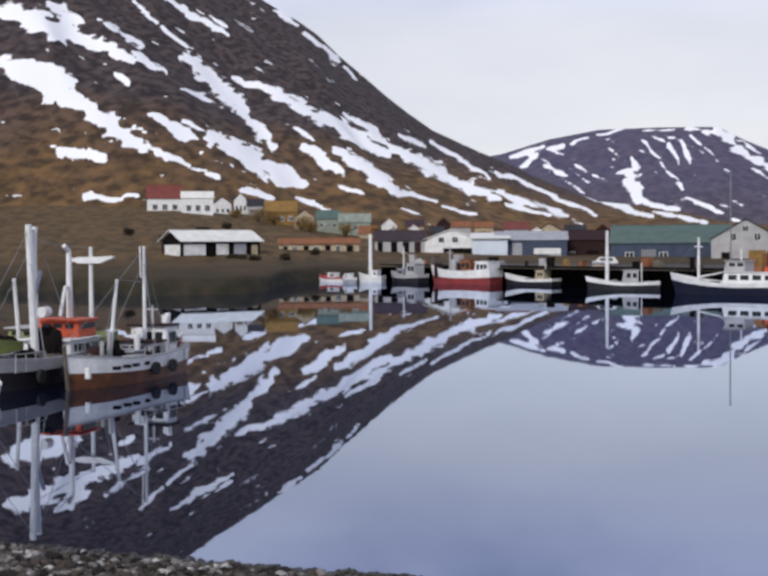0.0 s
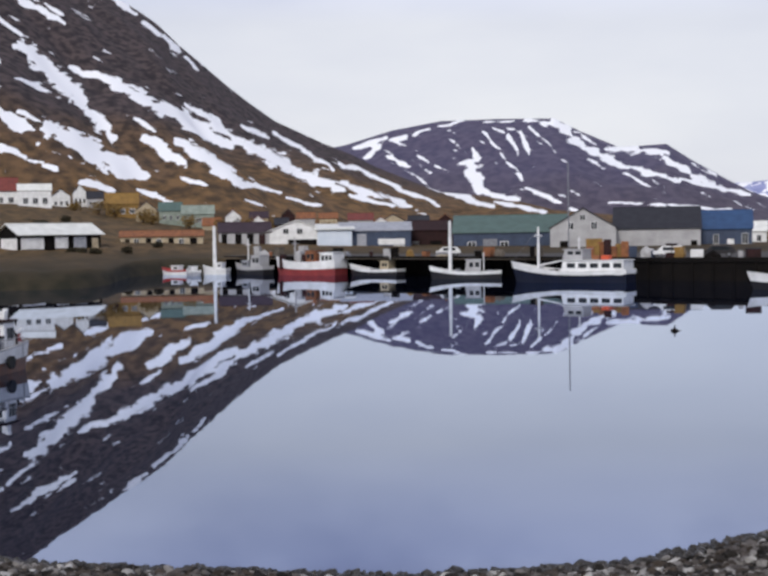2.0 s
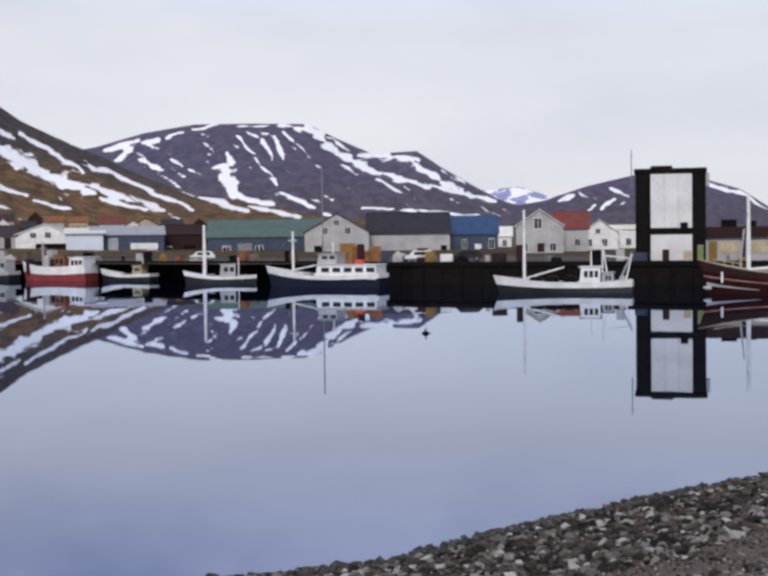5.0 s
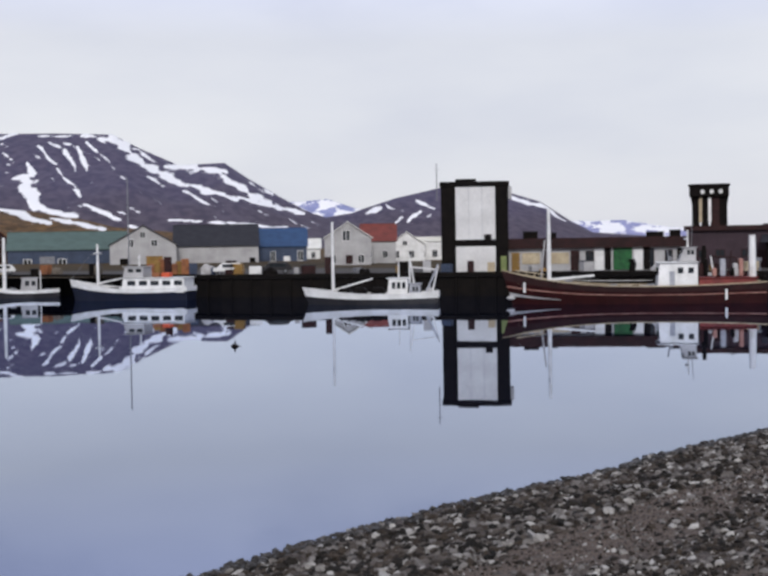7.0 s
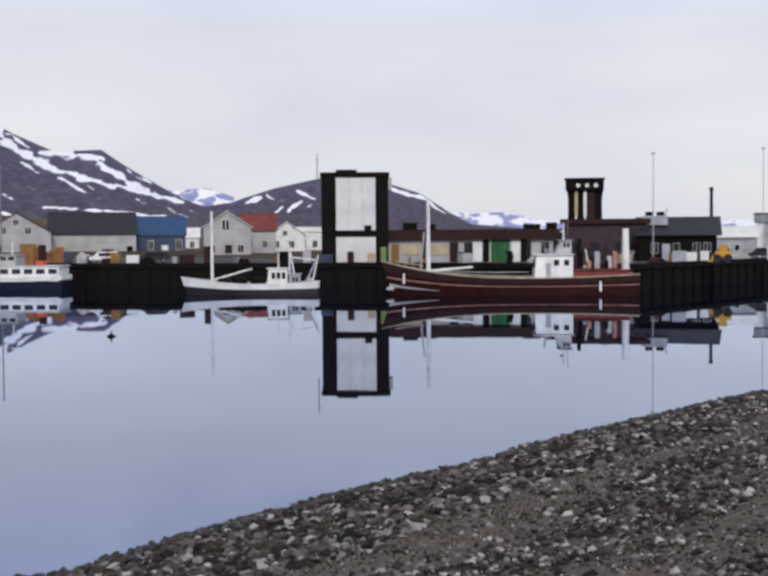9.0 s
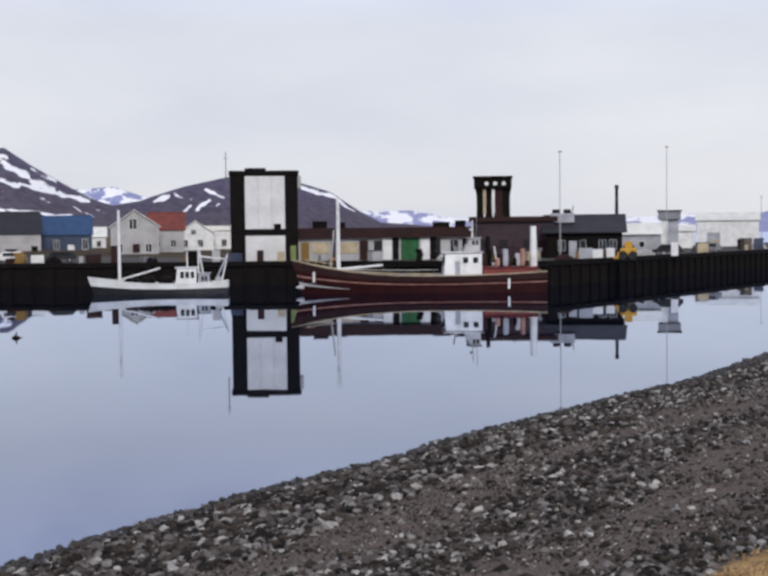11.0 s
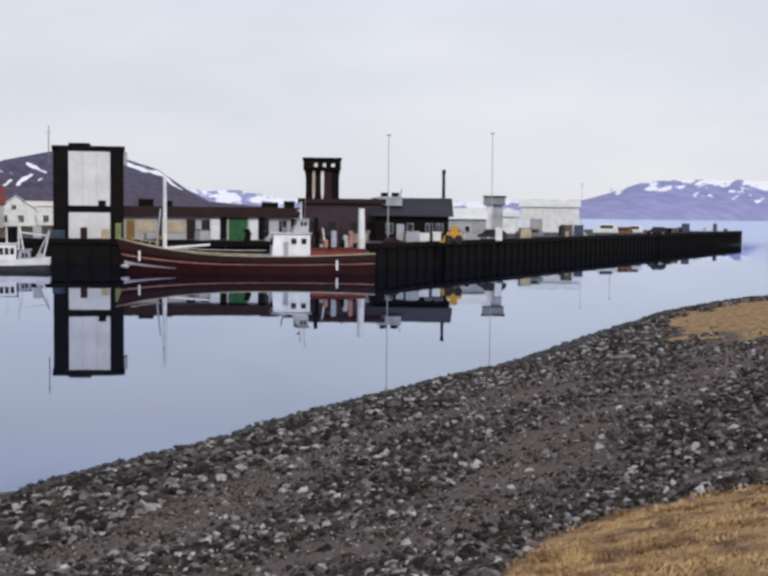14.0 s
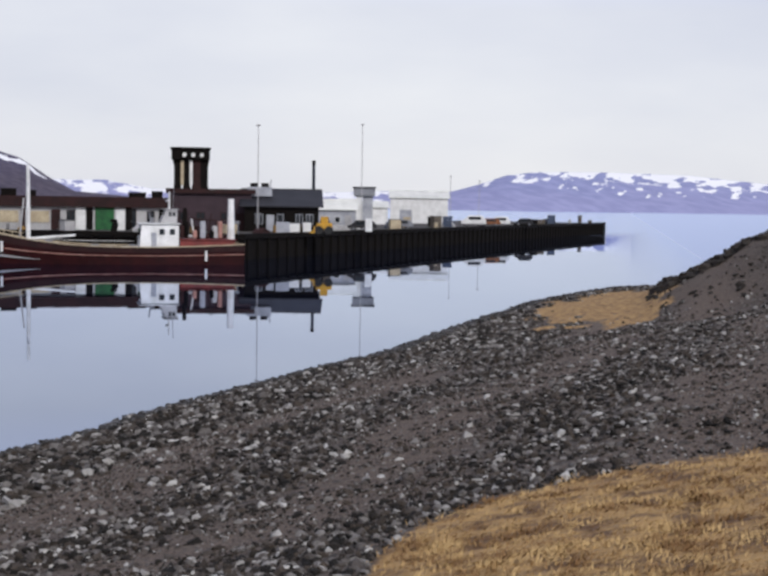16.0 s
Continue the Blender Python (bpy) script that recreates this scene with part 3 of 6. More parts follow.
def stone_belt(x, y, d):
    """How thickly stones lie: dense by the water, in belts further up."""
    w_ = d - 10 + 1.6 * noise.noise(Vector((x * 0.12, y * 0.12, 4.0)))
    return 0.42 + 0.5 * math.cos(2 * math.pi * w_ / 5) + 0.5 * noise.noise(Vector((x * 0.5, y * 0.5, 9.0)))


# foreland grass ends along this line
GRASS_X = (-60, -5, 1.0, 3.27, 3.8, 4.8, 5.5, 7.0, 8.4, 12, 20, 60)
GRASS_Y = (-30, -3, 4.5, 9.1, 10.3, 11.3, 11.9, 12.0, 11.6, 10.9, 9.0, 2.0)


def grass_at(x, y, d):
    n_ = fbm(x * 0.6, y * 0.6, 5.0)
    g = (float(np.interp(x, GRASS_X, GRASS_Y)) + 0.45 * n_ - y) / 0.5
    u, v = (x - 40) * 0.6 + (y - 65) * 0.8, (x - 40) * 0.8 - (y - 65) * 0.6
    g = max(g, (1.0 + 0.5 * n_ - math.hypot(u / 18.5, v / 6.8)) * 4 - max(0, math.degrees(math.atan2(x, y)) - 32.3) * 2.0)
    return min(1, max(0, g))


def bank_material():
    m = bpy.data.materials.new("gravel_and_dead_grass")
    m.use_nodes = True
    n, l = m.node_tree.nodes, m.node_tree.links
    p = n["Principled BSDF"]
    p.inputs["Roughness"].default_value = 0.9
    co, at = n.new("ShaderNodeTexCoord"), n.new("ShaderNodeAttribute")
    at.attribute_name = "grass"
    outs = []
    for sc, a, b, lo, hi in ((7.0, (0.018, 0.014, 0.011), (0.125, 0.095, 0.076), 0.38, 0.68), (2.6, (0.13, 0.065, 0.024), (0.42, 0.255, 0.095), 0.36, 0.58)):
        t, r = n.new("ShaderNodeTexNoise"), n.new("ShaderNodeValToRGB")
        t.inputs["Scale"].default_value, t.inputs["Detail"].default_value = sc, 8
        r.color_ramp.elements[0].position, r.color_ramp.elements[1].position = lo, hi
        r.color_ramp.elements[0].color, r.color_ramp.elements[1].color = (*a, 1), (*b, 1)
        l.new(co.outputs["Object"], t.inputs["Vector"])
        l.new(t.outputs["Fac"], r.inputs["Fac"])
        outs.append((t, r))
    mx, st, ad = n.new("ShaderNodeMix"), n.new("ShaderNodeMapRange"), n.new("ShaderNodeMath")
    mx.data_type, ad.operation = "RGBA", "MULTIPLY_ADD"
    ad.inputs[1].default_value = 0.8
    st.inputs["From Min"].default_value, st.inputs["From Max"].default_value = 0.75, 1.0
    l.new(outs[0][0].outputs["Fac"], ad.inputs[0])
    l.new(at.outputs["Fac"], ad.inputs[2])
    l.new(ad.outputs[0], st.inputs["Value"])
    l.new(st.outputs[0], mx.inputs[0])
    ea, em = n.new("ShaderNodeAttribute"), n.new("ShaderNodeMix")
    ea.attribute_name, em.data_type = "earth", "RGBA"
    soil, soil_ramp = n.new("ShaderNodeTexNoise"), n.new("ShaderNodeValToRGB")
    soil.inputs["Scale"].default_value, soil.inputs["Detail"].default_value = 24.0, 6
    soil_ramp.color_ramp.elements[0].position, soil_ramp.color_ramp.elements[1].position = 0.38, 0.66
    soil_ramp.color_ramp.elements[0].color, soil_ramp.color_ramp.elements[1].color = (0.058, 0.040, 0.029, 1), (0.185, 0.132, 0.098, 1)
    l.new(co.outputs["Object"], soil.inputs["Vector"])
    l.new(soil.outputs["Fac"], soil_ramp.inputs["Fac"])
    l.new(soil_ramp.outputs["Color"], em.inputs[7])
    l.new(ea.outputs["Fac"], em.inputs[0])
    l.new(outs[0][1].outputs["Color"], em.inputs[6])
    l.new(em.outputs[2], mx.inputs[6])
    l.new(outs[1][1].outputs["Color"], mx.inputs[7])
    wa, wm = n.new("ShaderNodeAttribute"), n.new("ShaderNodeMix")
    wa.attribute_name, wm.data_type = "wet", "RGBA"
    wm.inputs[7].default_value = (0.010, 0.009, 0.008, 1)
    l.new(wa.outputs["Fac"], wm.inputs[0])
    l.new(mx.outputs[2], wm.inputs[6])
    l.new(wm.outputs[2], p.inputs["Base Color"])
    bp = n.new("ShaderNodeBump")
    bp.inputs["Strength"].default_value, bp.inputs["Distance"].default_value = 0.8, 0.12
    l.new(outs[0][0].outputs["Fac"], bp.inputs["Height"])
    l.new(bp.outputs["Normal"], p.inputs["Normal"])
    return m


BANK = bank_material()
azs = list(np.arange(-180, -50, 6.0)) + list(np.arange(-50, 44, 0.6)) + list(np.arange(44, 177, 6.0)) + [180.0]
verts, faces, mask, earth, wetness = [], [], [], [], []
NR = 110
for az in azs:
    for j in range(NR):
        r = (0.5 if j else 0.0) + 2.0 * (j / 10) ** 2.03
        v = spot(az, r)
        d = inland(v.x, v.y)
        v.z = bank_z(v.x, v.y, d)
        verts.append(v)
        mask.append(grass_at(v.x, v.y, d) if d > 0 else 0)
        wetness.append(min(1, max(0, 1.9 - d / 0.8)))
        earth.append(0.8 * min(1, max(0, (d - 4) / 2)) * min(1, max(0, 1.1 - 1.3 * stone_belt(v.x, v.y, d))))
for i in range(len(azs) - 1):
    for j in range(NR - 1):
        a = i * NR + j
        faces.append((a, a + NR, a + NR + 1, a + 1))
me = bpy.data.meshes.new("shore_bank")
me.from_pydata(verts, [], faces)
me.materials.append(BANK)
me.polygons.foreach_set("use_smooth", [True] * len(me.polygons))
me.attributes.new("grass", "FLOAT", "POINT").data.foreach_set("value", mask)
me.attributes.new("wet", "FLOAT", "POINT").data.foreach_set("value", wetness)
me.attributes.new("earth", "FLOAT", "POINT").data.foreach_set("value", earth)
shore = tagged(new("shore_bank", me), "stony shore bank with gravel and patches of dead grass", "ground", kind="structure")

# ---- quay ----
QUAY_Z = 2.65
FRONT = [(-116, 205), (-50, 174), (-28, 158), (6, 151), (33.5, 135), (168, 290)]
BACK = [(-137, 240), (-60, 215), (-20, 212), (-2, 190), (3.5, 161), (138, 316)]
quay = thing("quay", (0, 0, 0), label="long dark timber-faced quay with a concrete deck", category="quay", kind="structure")
bm = bmesh.new()
for (a, b), (c, d) in zip(zip(FRONT, FRONT[1:]), zip(BACK, BACK[1:])):
    top = [bm.verts.new((x, y, QUAY_Z)) for x, y in (a, b, d, c)]
    low = [bm.verts.new((x, y, QUAY_Z - 0.35)) for x, y in (a, b, d, c)]
    bm.faces.new(top)
    for i in range(4):
        bm.faces.new((top[i], low[i], low[(i + 1) % 4], top[(i + 1) % 4]))
bmesh.ops.recalc_face_normals(bm, faces=bm.faces)
part("deck", bm, CONCRETE, quay, "grey concrete deck")
for k, (a, b) in enumerate(zip(FRONT, FRONT[1:])):
    a, b = Vector((*a, 0)), Vector((*b, 0))
    u = (b - a).normalized()
    nrm = Vector((u.y, -u.x, 0))
    ln = (b - a).length
    m = Matrix(((u.x, -nrm.x, 0, a.x), (u.y, -nrm.y, 0, a.y), (0, 0, 1, 0), (0, 0, 0, 1)))
    bm = cuboid(0, ln, 0.25, 1.2, -3, QUAY_Z - 0.36)
    bm.transform(m)
    part("wall", bm, BLACK, quay, "tarred timber facing")
    bm = cuboid(0, ln, -0.12, 0.35, QUAY_Z - 0.3, QUAY_Z + 0.22, bevel=0.04)
    bm.transform(m)
    part("kerb_beam", bm, BLACK, quay)
    pile = None
    for i in range(int(ln / 2.6)):
        if pile is None:
            pile = part("pile", pole((0, 0.1, -3), (0, 0.1, QUAY_Z - 0.1), 0.17), BLACK, quay)
            pile.matrix_local = m @ Matrix.Translation((1.3, 0, 0))
        else:
            p = new("pile", pile.data)
            p.parent = quay
            p.matrix_local = m @ Matrix.Translation((1.3 + 2.6 * i, 0, 0.06 * ((i * 7) % 3 - 1)))
bm = loft([[(168, 290, -3), (138, 316, -3)], [(168, 290, 2.29), (138, 316, 2.29)]], closed=False)
bmesh.ops.solidify(bm, geom=bm.faces[:], thickness=0.4)
part("end_wall", bm, BLACK, quay)


bm = loft([[(-116, 205, -3), (-137, 240, -3)], [(-116, 205, 2.29), (-137, 240, 2.29)]], closed=False)
bmesh.ops.solidify(bm, geom=bm.faces[:], thickness=0.4)
part("end_wall", bm, BLACK, quay)


# ---- buildings ----
def window(parent, x, y, z, w, h, frame_mat=None, axis="x", cross=True):
    """A framed window on a wall that faces -y; x, z: its lower left corner."""
    fm = frame_mat or WHITE
    t = max(0.07, w * 0.08)
    bm = bmesh.new()
    box(bm, x - t, x + w + t, y - 0.07, y, z - t, z)
    box(bm, x - t, x + w + t, y - 0.07, y, z + h, z + h + t)
    box(bm, x - t, x, y - 0.07, y, z, z + h)
    box(bm, x + w, x + w + t, y - 0.07, y, z, z + h)
    if cross:
        box(bm, x + w / 2 - t / 2, x + w / 2 + t / 2, y - 0.065, y, z, z + h)
    wn_ = part("window", bm, fm, parent)
    part("pane", cuboid(x, x + w, y - 0.03, y - 0.002, z, z + h), GLASS, wn_)
    return wn_


def door(parent, x, y, z, w, h, mat):
    bm = cuboid(x, x + w, y - 0.08, y, z, z + h, bevel=0.02)
    d = part("door", bm, mat, parent)
    part("handle", cuboid(x + w * 0.85, x + w * 0.85 + 0.08, y - 0.14, y - 0.08, z + 1.0, z + 1.12), STEEL, d)
    return d


def house(name, az0, az1, dist, z0, eave, ridge, depth, wall, roof, label, kindof="side", windows=(), doors=(), over=0.35, dist1=None, category="house", group="", frames=None, ribs=0.0, far=None):
    """A building whose front runs from azimuth az0 to az1; eave and ridge are heights above sea level.
    kindof: side (ridge along the front), front (gable to the front), flat, shed (roof falling to the front)."""
    if far:
        k = far / dist
        y0 = 2.75 if z0 < 3.2 else 6 + (z0 - 6) * k
        up = lambda v: 6 + (v - 6) * k
        windows = [(x * k, up(z0 + z) - y0, w_ * k, h_ * k) for x, z, w_, h_ in windows]
        doors = [(x * k, max(0.05, up(z0 + z) - y0), w_ * k, up(z0 + z + h_) - y0 - max(0.05, up(z0 + z) - y0), m_) for x, z, w_, h_, m_ in doors]
        dist, z0, eave, ridge, depth = far, y0, up(eave), up(ridge), depth * k
    a, b = spot(az0, dist, z0), spot(az1, dist1 or dist, z0)
    w = (b - a).length
    ob = thing(name, a, math.degrees(math.atan2(b.y - a.y, b.x - a.x)), label, category, group)
    e, r = eave - z0, ridge - z0
    t = 0.16
    if kindof == "side":
        part("wall", loft([[(0, 0, -1), (0, 0, e), (0, depth / 2, r - 0.05), (0, depth, e), (0, depth, -1)], [(w, 0, -1), (w, 0, e), (w, depth / 2, r - 0.05), (w, depth, e), (w, depth, -1)]]), wall, ob)
        for s, nm in ((1, 0), (-1, depth)):
            k = over * (r - e) / (depth / 2)
            y0, y1 = nm - s * over, depth / 2
            part("roof", loft([[(-over, y0, e - k), (-over, y1, r), (-over, y1, r + t), (-over, y0, e - k + t)], [(w + over, y0, e - k), (w + over, y1, r), (w + over, y1, r + t), (w + over, y0, e - k + t)]]), roof, ob)
        part("ridge_cap", cuboid(-over, w + over, depth / 2 - 0.15, depth / 2 + 0.15, r + t - 0.03, r + t + 0.06), roof, ob)
    elif kindof == "front":
        part("wall", loft([[(0, 0, -1), (0, 0, e), (w / 2, 0, r - 0.05), (w, 0, e), (w, 0, -1)], [(0, depth, -1), (0, depth, e), (w / 2, depth, r - 0.05), (w, depth, e), (w, depth, -1)]]), wall, ob)
        for s, nm in ((1, 0), (-1, w)):
            k = over * (r - e) / (w / 2)
            x0, x1 = nm - s * over, w / 2
            part("roof", loft([[(x0, -over, e - k), (x1, -over, r), (x1, -over, r + t), (x0, -over, e - k + t)], [(x0, depth + over, e - k), (x1, depth + over, r), (x1, depth + over, r + t), (x0, depth + over, e - k + t)]]), roof, ob)
        part("ridge_cap", cuboid(w / 2 - 0.15, w / 2 + 0.15, -over, depth + over, r + t - 0.03, r + t + 0.06), roof, ob)
    else:
        back = r if kindof == "shed" else e
        part("wall", loft([[(0, 0, -1), (0, 0, e), (0, depth, back), (0, depth, -1)], [(w, 0, -1), (w, 0, e), (w, depth, back), (w, depth, -1)]]), wall, ob)
        rt = t if kindof == "shed" else max(r - e, t)
        part("roof", loft([[(-over, -over, e), (-over, depth + over, back), (-over, depth + over, back + rt), (-over, -over, e + rt)], [(w + over, -over, e), (w + over, depth + over, back), (w + over, depth + over, back + rt), (w + over, -over, e + rt)]]), roof, ob)
    if ribs:
        seam = None
        for i in range(1, int(w / ribs)):
            if seam is None:
                seam = part("wall_batten", cuboid(-0.03, 0.03, -0.035, 0, 0.05, e - 0.1), wall, ob)
                seam.matrix_local = Matrix.Translation((i * ribs, 0, 0))
            else:
                q = new("wall_batten", seam.data)
                q.parent = ob
                q.matrix_local = Matrix.Translation((i * ribs, 0, 0))
    for x, z, ww, hh in windows:
        window(ob, x, -0.002, z, ww, hh, frames, cross=ww > 0.7)
    for x, z, ww, hh, mt in doors:
        door(ob, x, -0.002, z, ww, hh, mt)
    return ob, w


# tower with the white panels
ob = thing("silo_tower", spot(-0.15, 158, QUAY_Z), -1.4, "tall dark timber tower with large white panels on the quay", "tower")
H1 = 11.2
part("core", cuboid(0.25, 8.05, 0.25, 7.5, -0.1, H1 - 0.1), BLACK, ob)
for x0, x1 in ((0, 1.75), (6.75, 8.3)):
    part("corner_pier", cuboid(x0, x1, 0, 0.5, 0, H1, bevel=0.05), BLACK, ob)
part("crown_beam", cuboid(-0.15, 8.45, -0.12, 7.7, H1 - 0.55, H1 + 0.05, bevel=0.06), BLACK, ob)
part("cap", cuboid(1.8, 4.4, 0.5, 6, H1 + 0.052, H1 + 0.4, bevel=0.08), BLACK, ob)
part("middle_beam", cuboid(1.752, 6.748, -0.05, 0.4, 3.3, 4.0, bevel=0.03), BLACK, ob)
part("white_panel", cuboid(1.8, 6.7, 0.05, 0.24, 4.05, 10.6, bevel=0.03), PANELWHITE, ob, "large weathered white panel")
part("white_panel", cuboid(1.8, 6.7, 0.05, 0.24, 0.1, 3.25, bevel=0.03), PANELWHITE, ob, "lower weathered white panel")
for x in (3.43, 5.06):
    part("panel_joint", cuboid(x - 0.02, x + 0.02, 0.035, 0.06, 4.1, 10.55), PALEGREY, ob)
part("vent_hatch", cuboid(5.3, 6.2, -0.05, 0.2, 4.0, 4.7, bevel=0.03), BLACK, ob)
part("side_bracket", cuboid(8.3, 8.75, 0.3, 2.0, 9.0, 10.6, bevel=0.05), GREYWHITE, ob)
part("antenna", pole((-0.5, 1.0, 9), (-0.5, 1.0, H1 + 2.4), 0.07, 0.05), STEEL, ob)
part("antenna_tip", pole((-0.8, 1.0, H1 + 1.6), (-0.2, 1.0, H1 + 1.6), 0.03), STEEL, ob)

house("fish_plant", 2.84, 10.7, 160, QUAY_Z, 5.45, 6.75, 12, GREYWHITE, BROWNDARK, "long low fish plant with a dark fascia and pale walls", "flat", [(9.6, 0.6, 0.9, 1.8), (17.2, 0.4, 0.6, 2.2), (19.2, 0.5, 0.8, 1.9)], [(12.9, 0.05, 2.3, 2.75, GREEN), (11.85, 0.05, 0.8, 2.75, BLACK), (10.6, 0.05, 1.15, 2.75, WHITE), (15.4, 0.05, 1.1, 2.75, WHITE), (16.55, 0.05, 0.8, 2.75, BLACK), (0.4, 0.05, 1.0, 2.3, OCHRE), (1.7, 0.9, 2.2, 1.4, CREAM), (4.2, 0.05, 0.5, 2.5, BROWNDARK), (4.9, 0.9, 2.6, 1.4, CREAM), (7.7, 0.05, 1.1, 2.5, BROWNDARK), (20.6, 0.05, 1.0, 2.6, BLACK)], category="building", over=0.5, frames=BROWNDARK, ribs=1.9)
house("net_loft", 10.7, 14.3, 165, QUAY_Z, 7.4, 8.0, 14, PURPLE, BROWNDARK, "maroon-clad harbour building with a dark flat roof", "flat", [(1.2, 1.4, 1.0, 0.9), (3.4, 1.4, 1.0, 0.9), (6.5, 1.5, 1.2, 0.8)], [(8.4, 0.05, 1.4, 2.2, BROWNDARK)], category="building", over=0.5, ribs=1.3, frames=BROWNDARK)
for az, dist, w_, h_ in ((3.5, 166, 1.9, 0.9), (4.6, 167, 1.1, 0.7), (8.9, 166, 2.2, 0.6), (9.9, 167, 1.4, 0.8)):
    ob = thing("roof_vent", spot(az, dist, 6.74), -az, "dark ventilation box on the flat roof", "vent", "roof vents")
    part("casing", cuboid(0, w_, 0, 1.2, 0, h_, bevel=0.05), BLACK, ob)
    part("lid", cuboid(-0.08, w_ + 0.08, -0.08, 1.28, h_, h_ + 0.08), DARKROOF, ob)
# flared stack with three flues
K2 = 1.8
ob = thing("smoke_stack", spot(10.87, 338, 10.1), -11.7, "dark flared smoke stack with pale stripes and a crown", "chimney")
before = set(scene.objects)
for i, mt in enumerate((BLACK, BLACK, BROWNDARK, BLACK)):
    x = 0.55 + i * 1.27
    part("flue", loft([[(x + dx * (1.0 if zz > 3 else 0.86) * (0.62) + (i - 1.5) * fl, 0.7 + dy * 0.62, zz) for dx, dy in ((-1, -1), (1, -1), (1, 1), (-1, 1))] for zz, fl in ((-0.5, 0.05), (0.8, 0.0), (3.0, 0.0), (4.1, 0.06))]), mt, ob)
for x in (1.19, 2.46):
    part("stripe", cuboid(x - 0.22, x + 0.22, -0.04, 0.3, 0.5, 4.05), WHITE if x > 2 else CREAM, ob, "pale painted stripe")
part("flue_panel", cuboid(3.4, 4.05, 0.1, 1.2, -0.3, 4.1), BROWNDARK, ob)
part("crown", cuboid(-0.35, 5.15, -0.5, 2.0, 4.1, 5.6, bevel=0.12), BLACK, ob)
part("crown_lip", cuboid(-0.5, 5.3, -0.65, 2.15, 5.6, 5.95, bevel=0.06), BLACK, ob)
for x in (1.5, 2.75, 4.0):
    part("vent", pole((x, -0.6, 4.85), (x, -0.45, 4.85), 0.3, seg=12), WHITE, ob, "white round vent")

part("pedestal", cuboid(0.0, 4.9, 0.0, 2.6, -4.6, -0.3), BROWNDARK, ob)
for q in set(scene.objects) - before:
    q.data.transform(Matrix.Scale(K2, 4))

ob, w = house("smokehouse", 13.98, 17.3, 163, QUAY_Z, 6.0, 8.0, 12, BLACK, DARKROOF, "black timber house with a hipped dark roof", "side", [(1.5, 1.0, 0.8, 1.2), (4.2, 1.0, 0.7, 1.2), (6.6, 1.1, 0.8, 1.1), (7.9, 1.1, 0.8, 1.1)], [(2.8, 0.05, 1.0, 2.1, PALEGREY)], over=0.6, frames=PALEGREY)
ob = thing("roof_machine", spot(14.1, 165, 7.6), -14, "pale cooling machine with dark fans on a roof", "machine")
part("casing", cuboid(0, 3.2, 0, 2.5, -0.5, 0.75, bevel=0.1), PALEGREY, ob)
for x in (0.9, 2.3):
    part("fan_housing", pole((x, 1, 0.75), (x, 1, 1.25), 0.5, seg=14), BLACK, ob)
part("pipe", pole((2.9, 0.5, 0.7), (3.1, 0.5, 1.7), 0.06), STEEL, ob)
ob = thing("thin_chimney", spot(17.06, 188, QUAY_Z), 0, "thin dark blue steel chimney", "chimney")
part("shaft", pole((0, 0, 0), (0, 0, 9.9), 0.3, 0.22, 12), BLUEHULL, ob)
part("collar", pole((0, 0, 9.4), (0, 0, 10.0), 0.28, 0.28, 12), BLACK, ob)
house("white_shed", 17.3, 18.95, 186, QUAY_Z, 5.6, 6.9, 6, PALEGREY, PALEROOF, "small white shed with a pale pitched roof", "side", [(0.8, 1.0, 0.7, 0.8), (2.4, 1.0, 0.7, 0.8)], [(3.8, 0.05, 1.0, 2.0, GREYWHITE)], category="shed")
ob = thing("ice_tower", spot(18.9, 190, QUAY_Z), -19, "narrow white ice tower with a dark overhanging cap", "tower")
part("shaft", cuboid(0.25, 1.1, 0, 2.4, 0, 4.9), WHITE, ob)
part("shaft", cuboid(1.2, 2.7, 0.1, 2.4, 0, 4.9), PALEGREY, ob)
part("cap", cuboid(-0.15, 3.05, -0.4, 2.8, 4.9, 6.1, bevel=0.1), STEEL, ob)
part("cap_roof", cuboid(-0.3, 3.2, -0.5, 2.9, 6.1, 6.3), DARKROOF, ob)
for az0, az1, dd, e, r, nm in ((20.5, 23.1, 268, 8.0, 9.4, "cold_store"), (17.95, 20.4, 245, 5.9, 6.9, "cold_store")):
    house(nm, az0, az1, dd, QUAY_Z, e, r, 10, WHITE, PALEROOF, "big plain white cold store out on the pier", "side", [], [(2.0, 0.05, 2.6, 2.8, PALEGREY)], category="building", group="cold stores", ribs=1.6)

# houses round the harbour
house("boathouse", -14.88, -11.99, 190, 2.7, 6.9, 9.7, 26, GREYWHITE, DARKROOF, "pale gabled boathouse with a long dark roof", "front", [(2.6, 3.9, 0.8, 1.0), (6.0, 3.9, 0.8, 1.0), (4.4, 5.2, 0.7, 0.8)], [(1.4, 0.3, 1.3, 1.9, BLACK), (5.2, 0.1, 2.4, 2.4, OCHRE)], category="boathouse", over=0.4, far=285)
house("workshop_wing", -12.1, -8.36, 196, 2.7, 6.6, 9.8, 11, GREYWHITE, DARKROOF, "white workshop wing under a dark pitched roof", "side", [], [(6.2, 0.4, 2.2, 2.4, GREYWHITE), (8.9, 0.4, 2.2, 2.4, GREYWHITE), (11.4, 0.4, 0.9, 1.6, BLACK)], category="workshop", far=292)
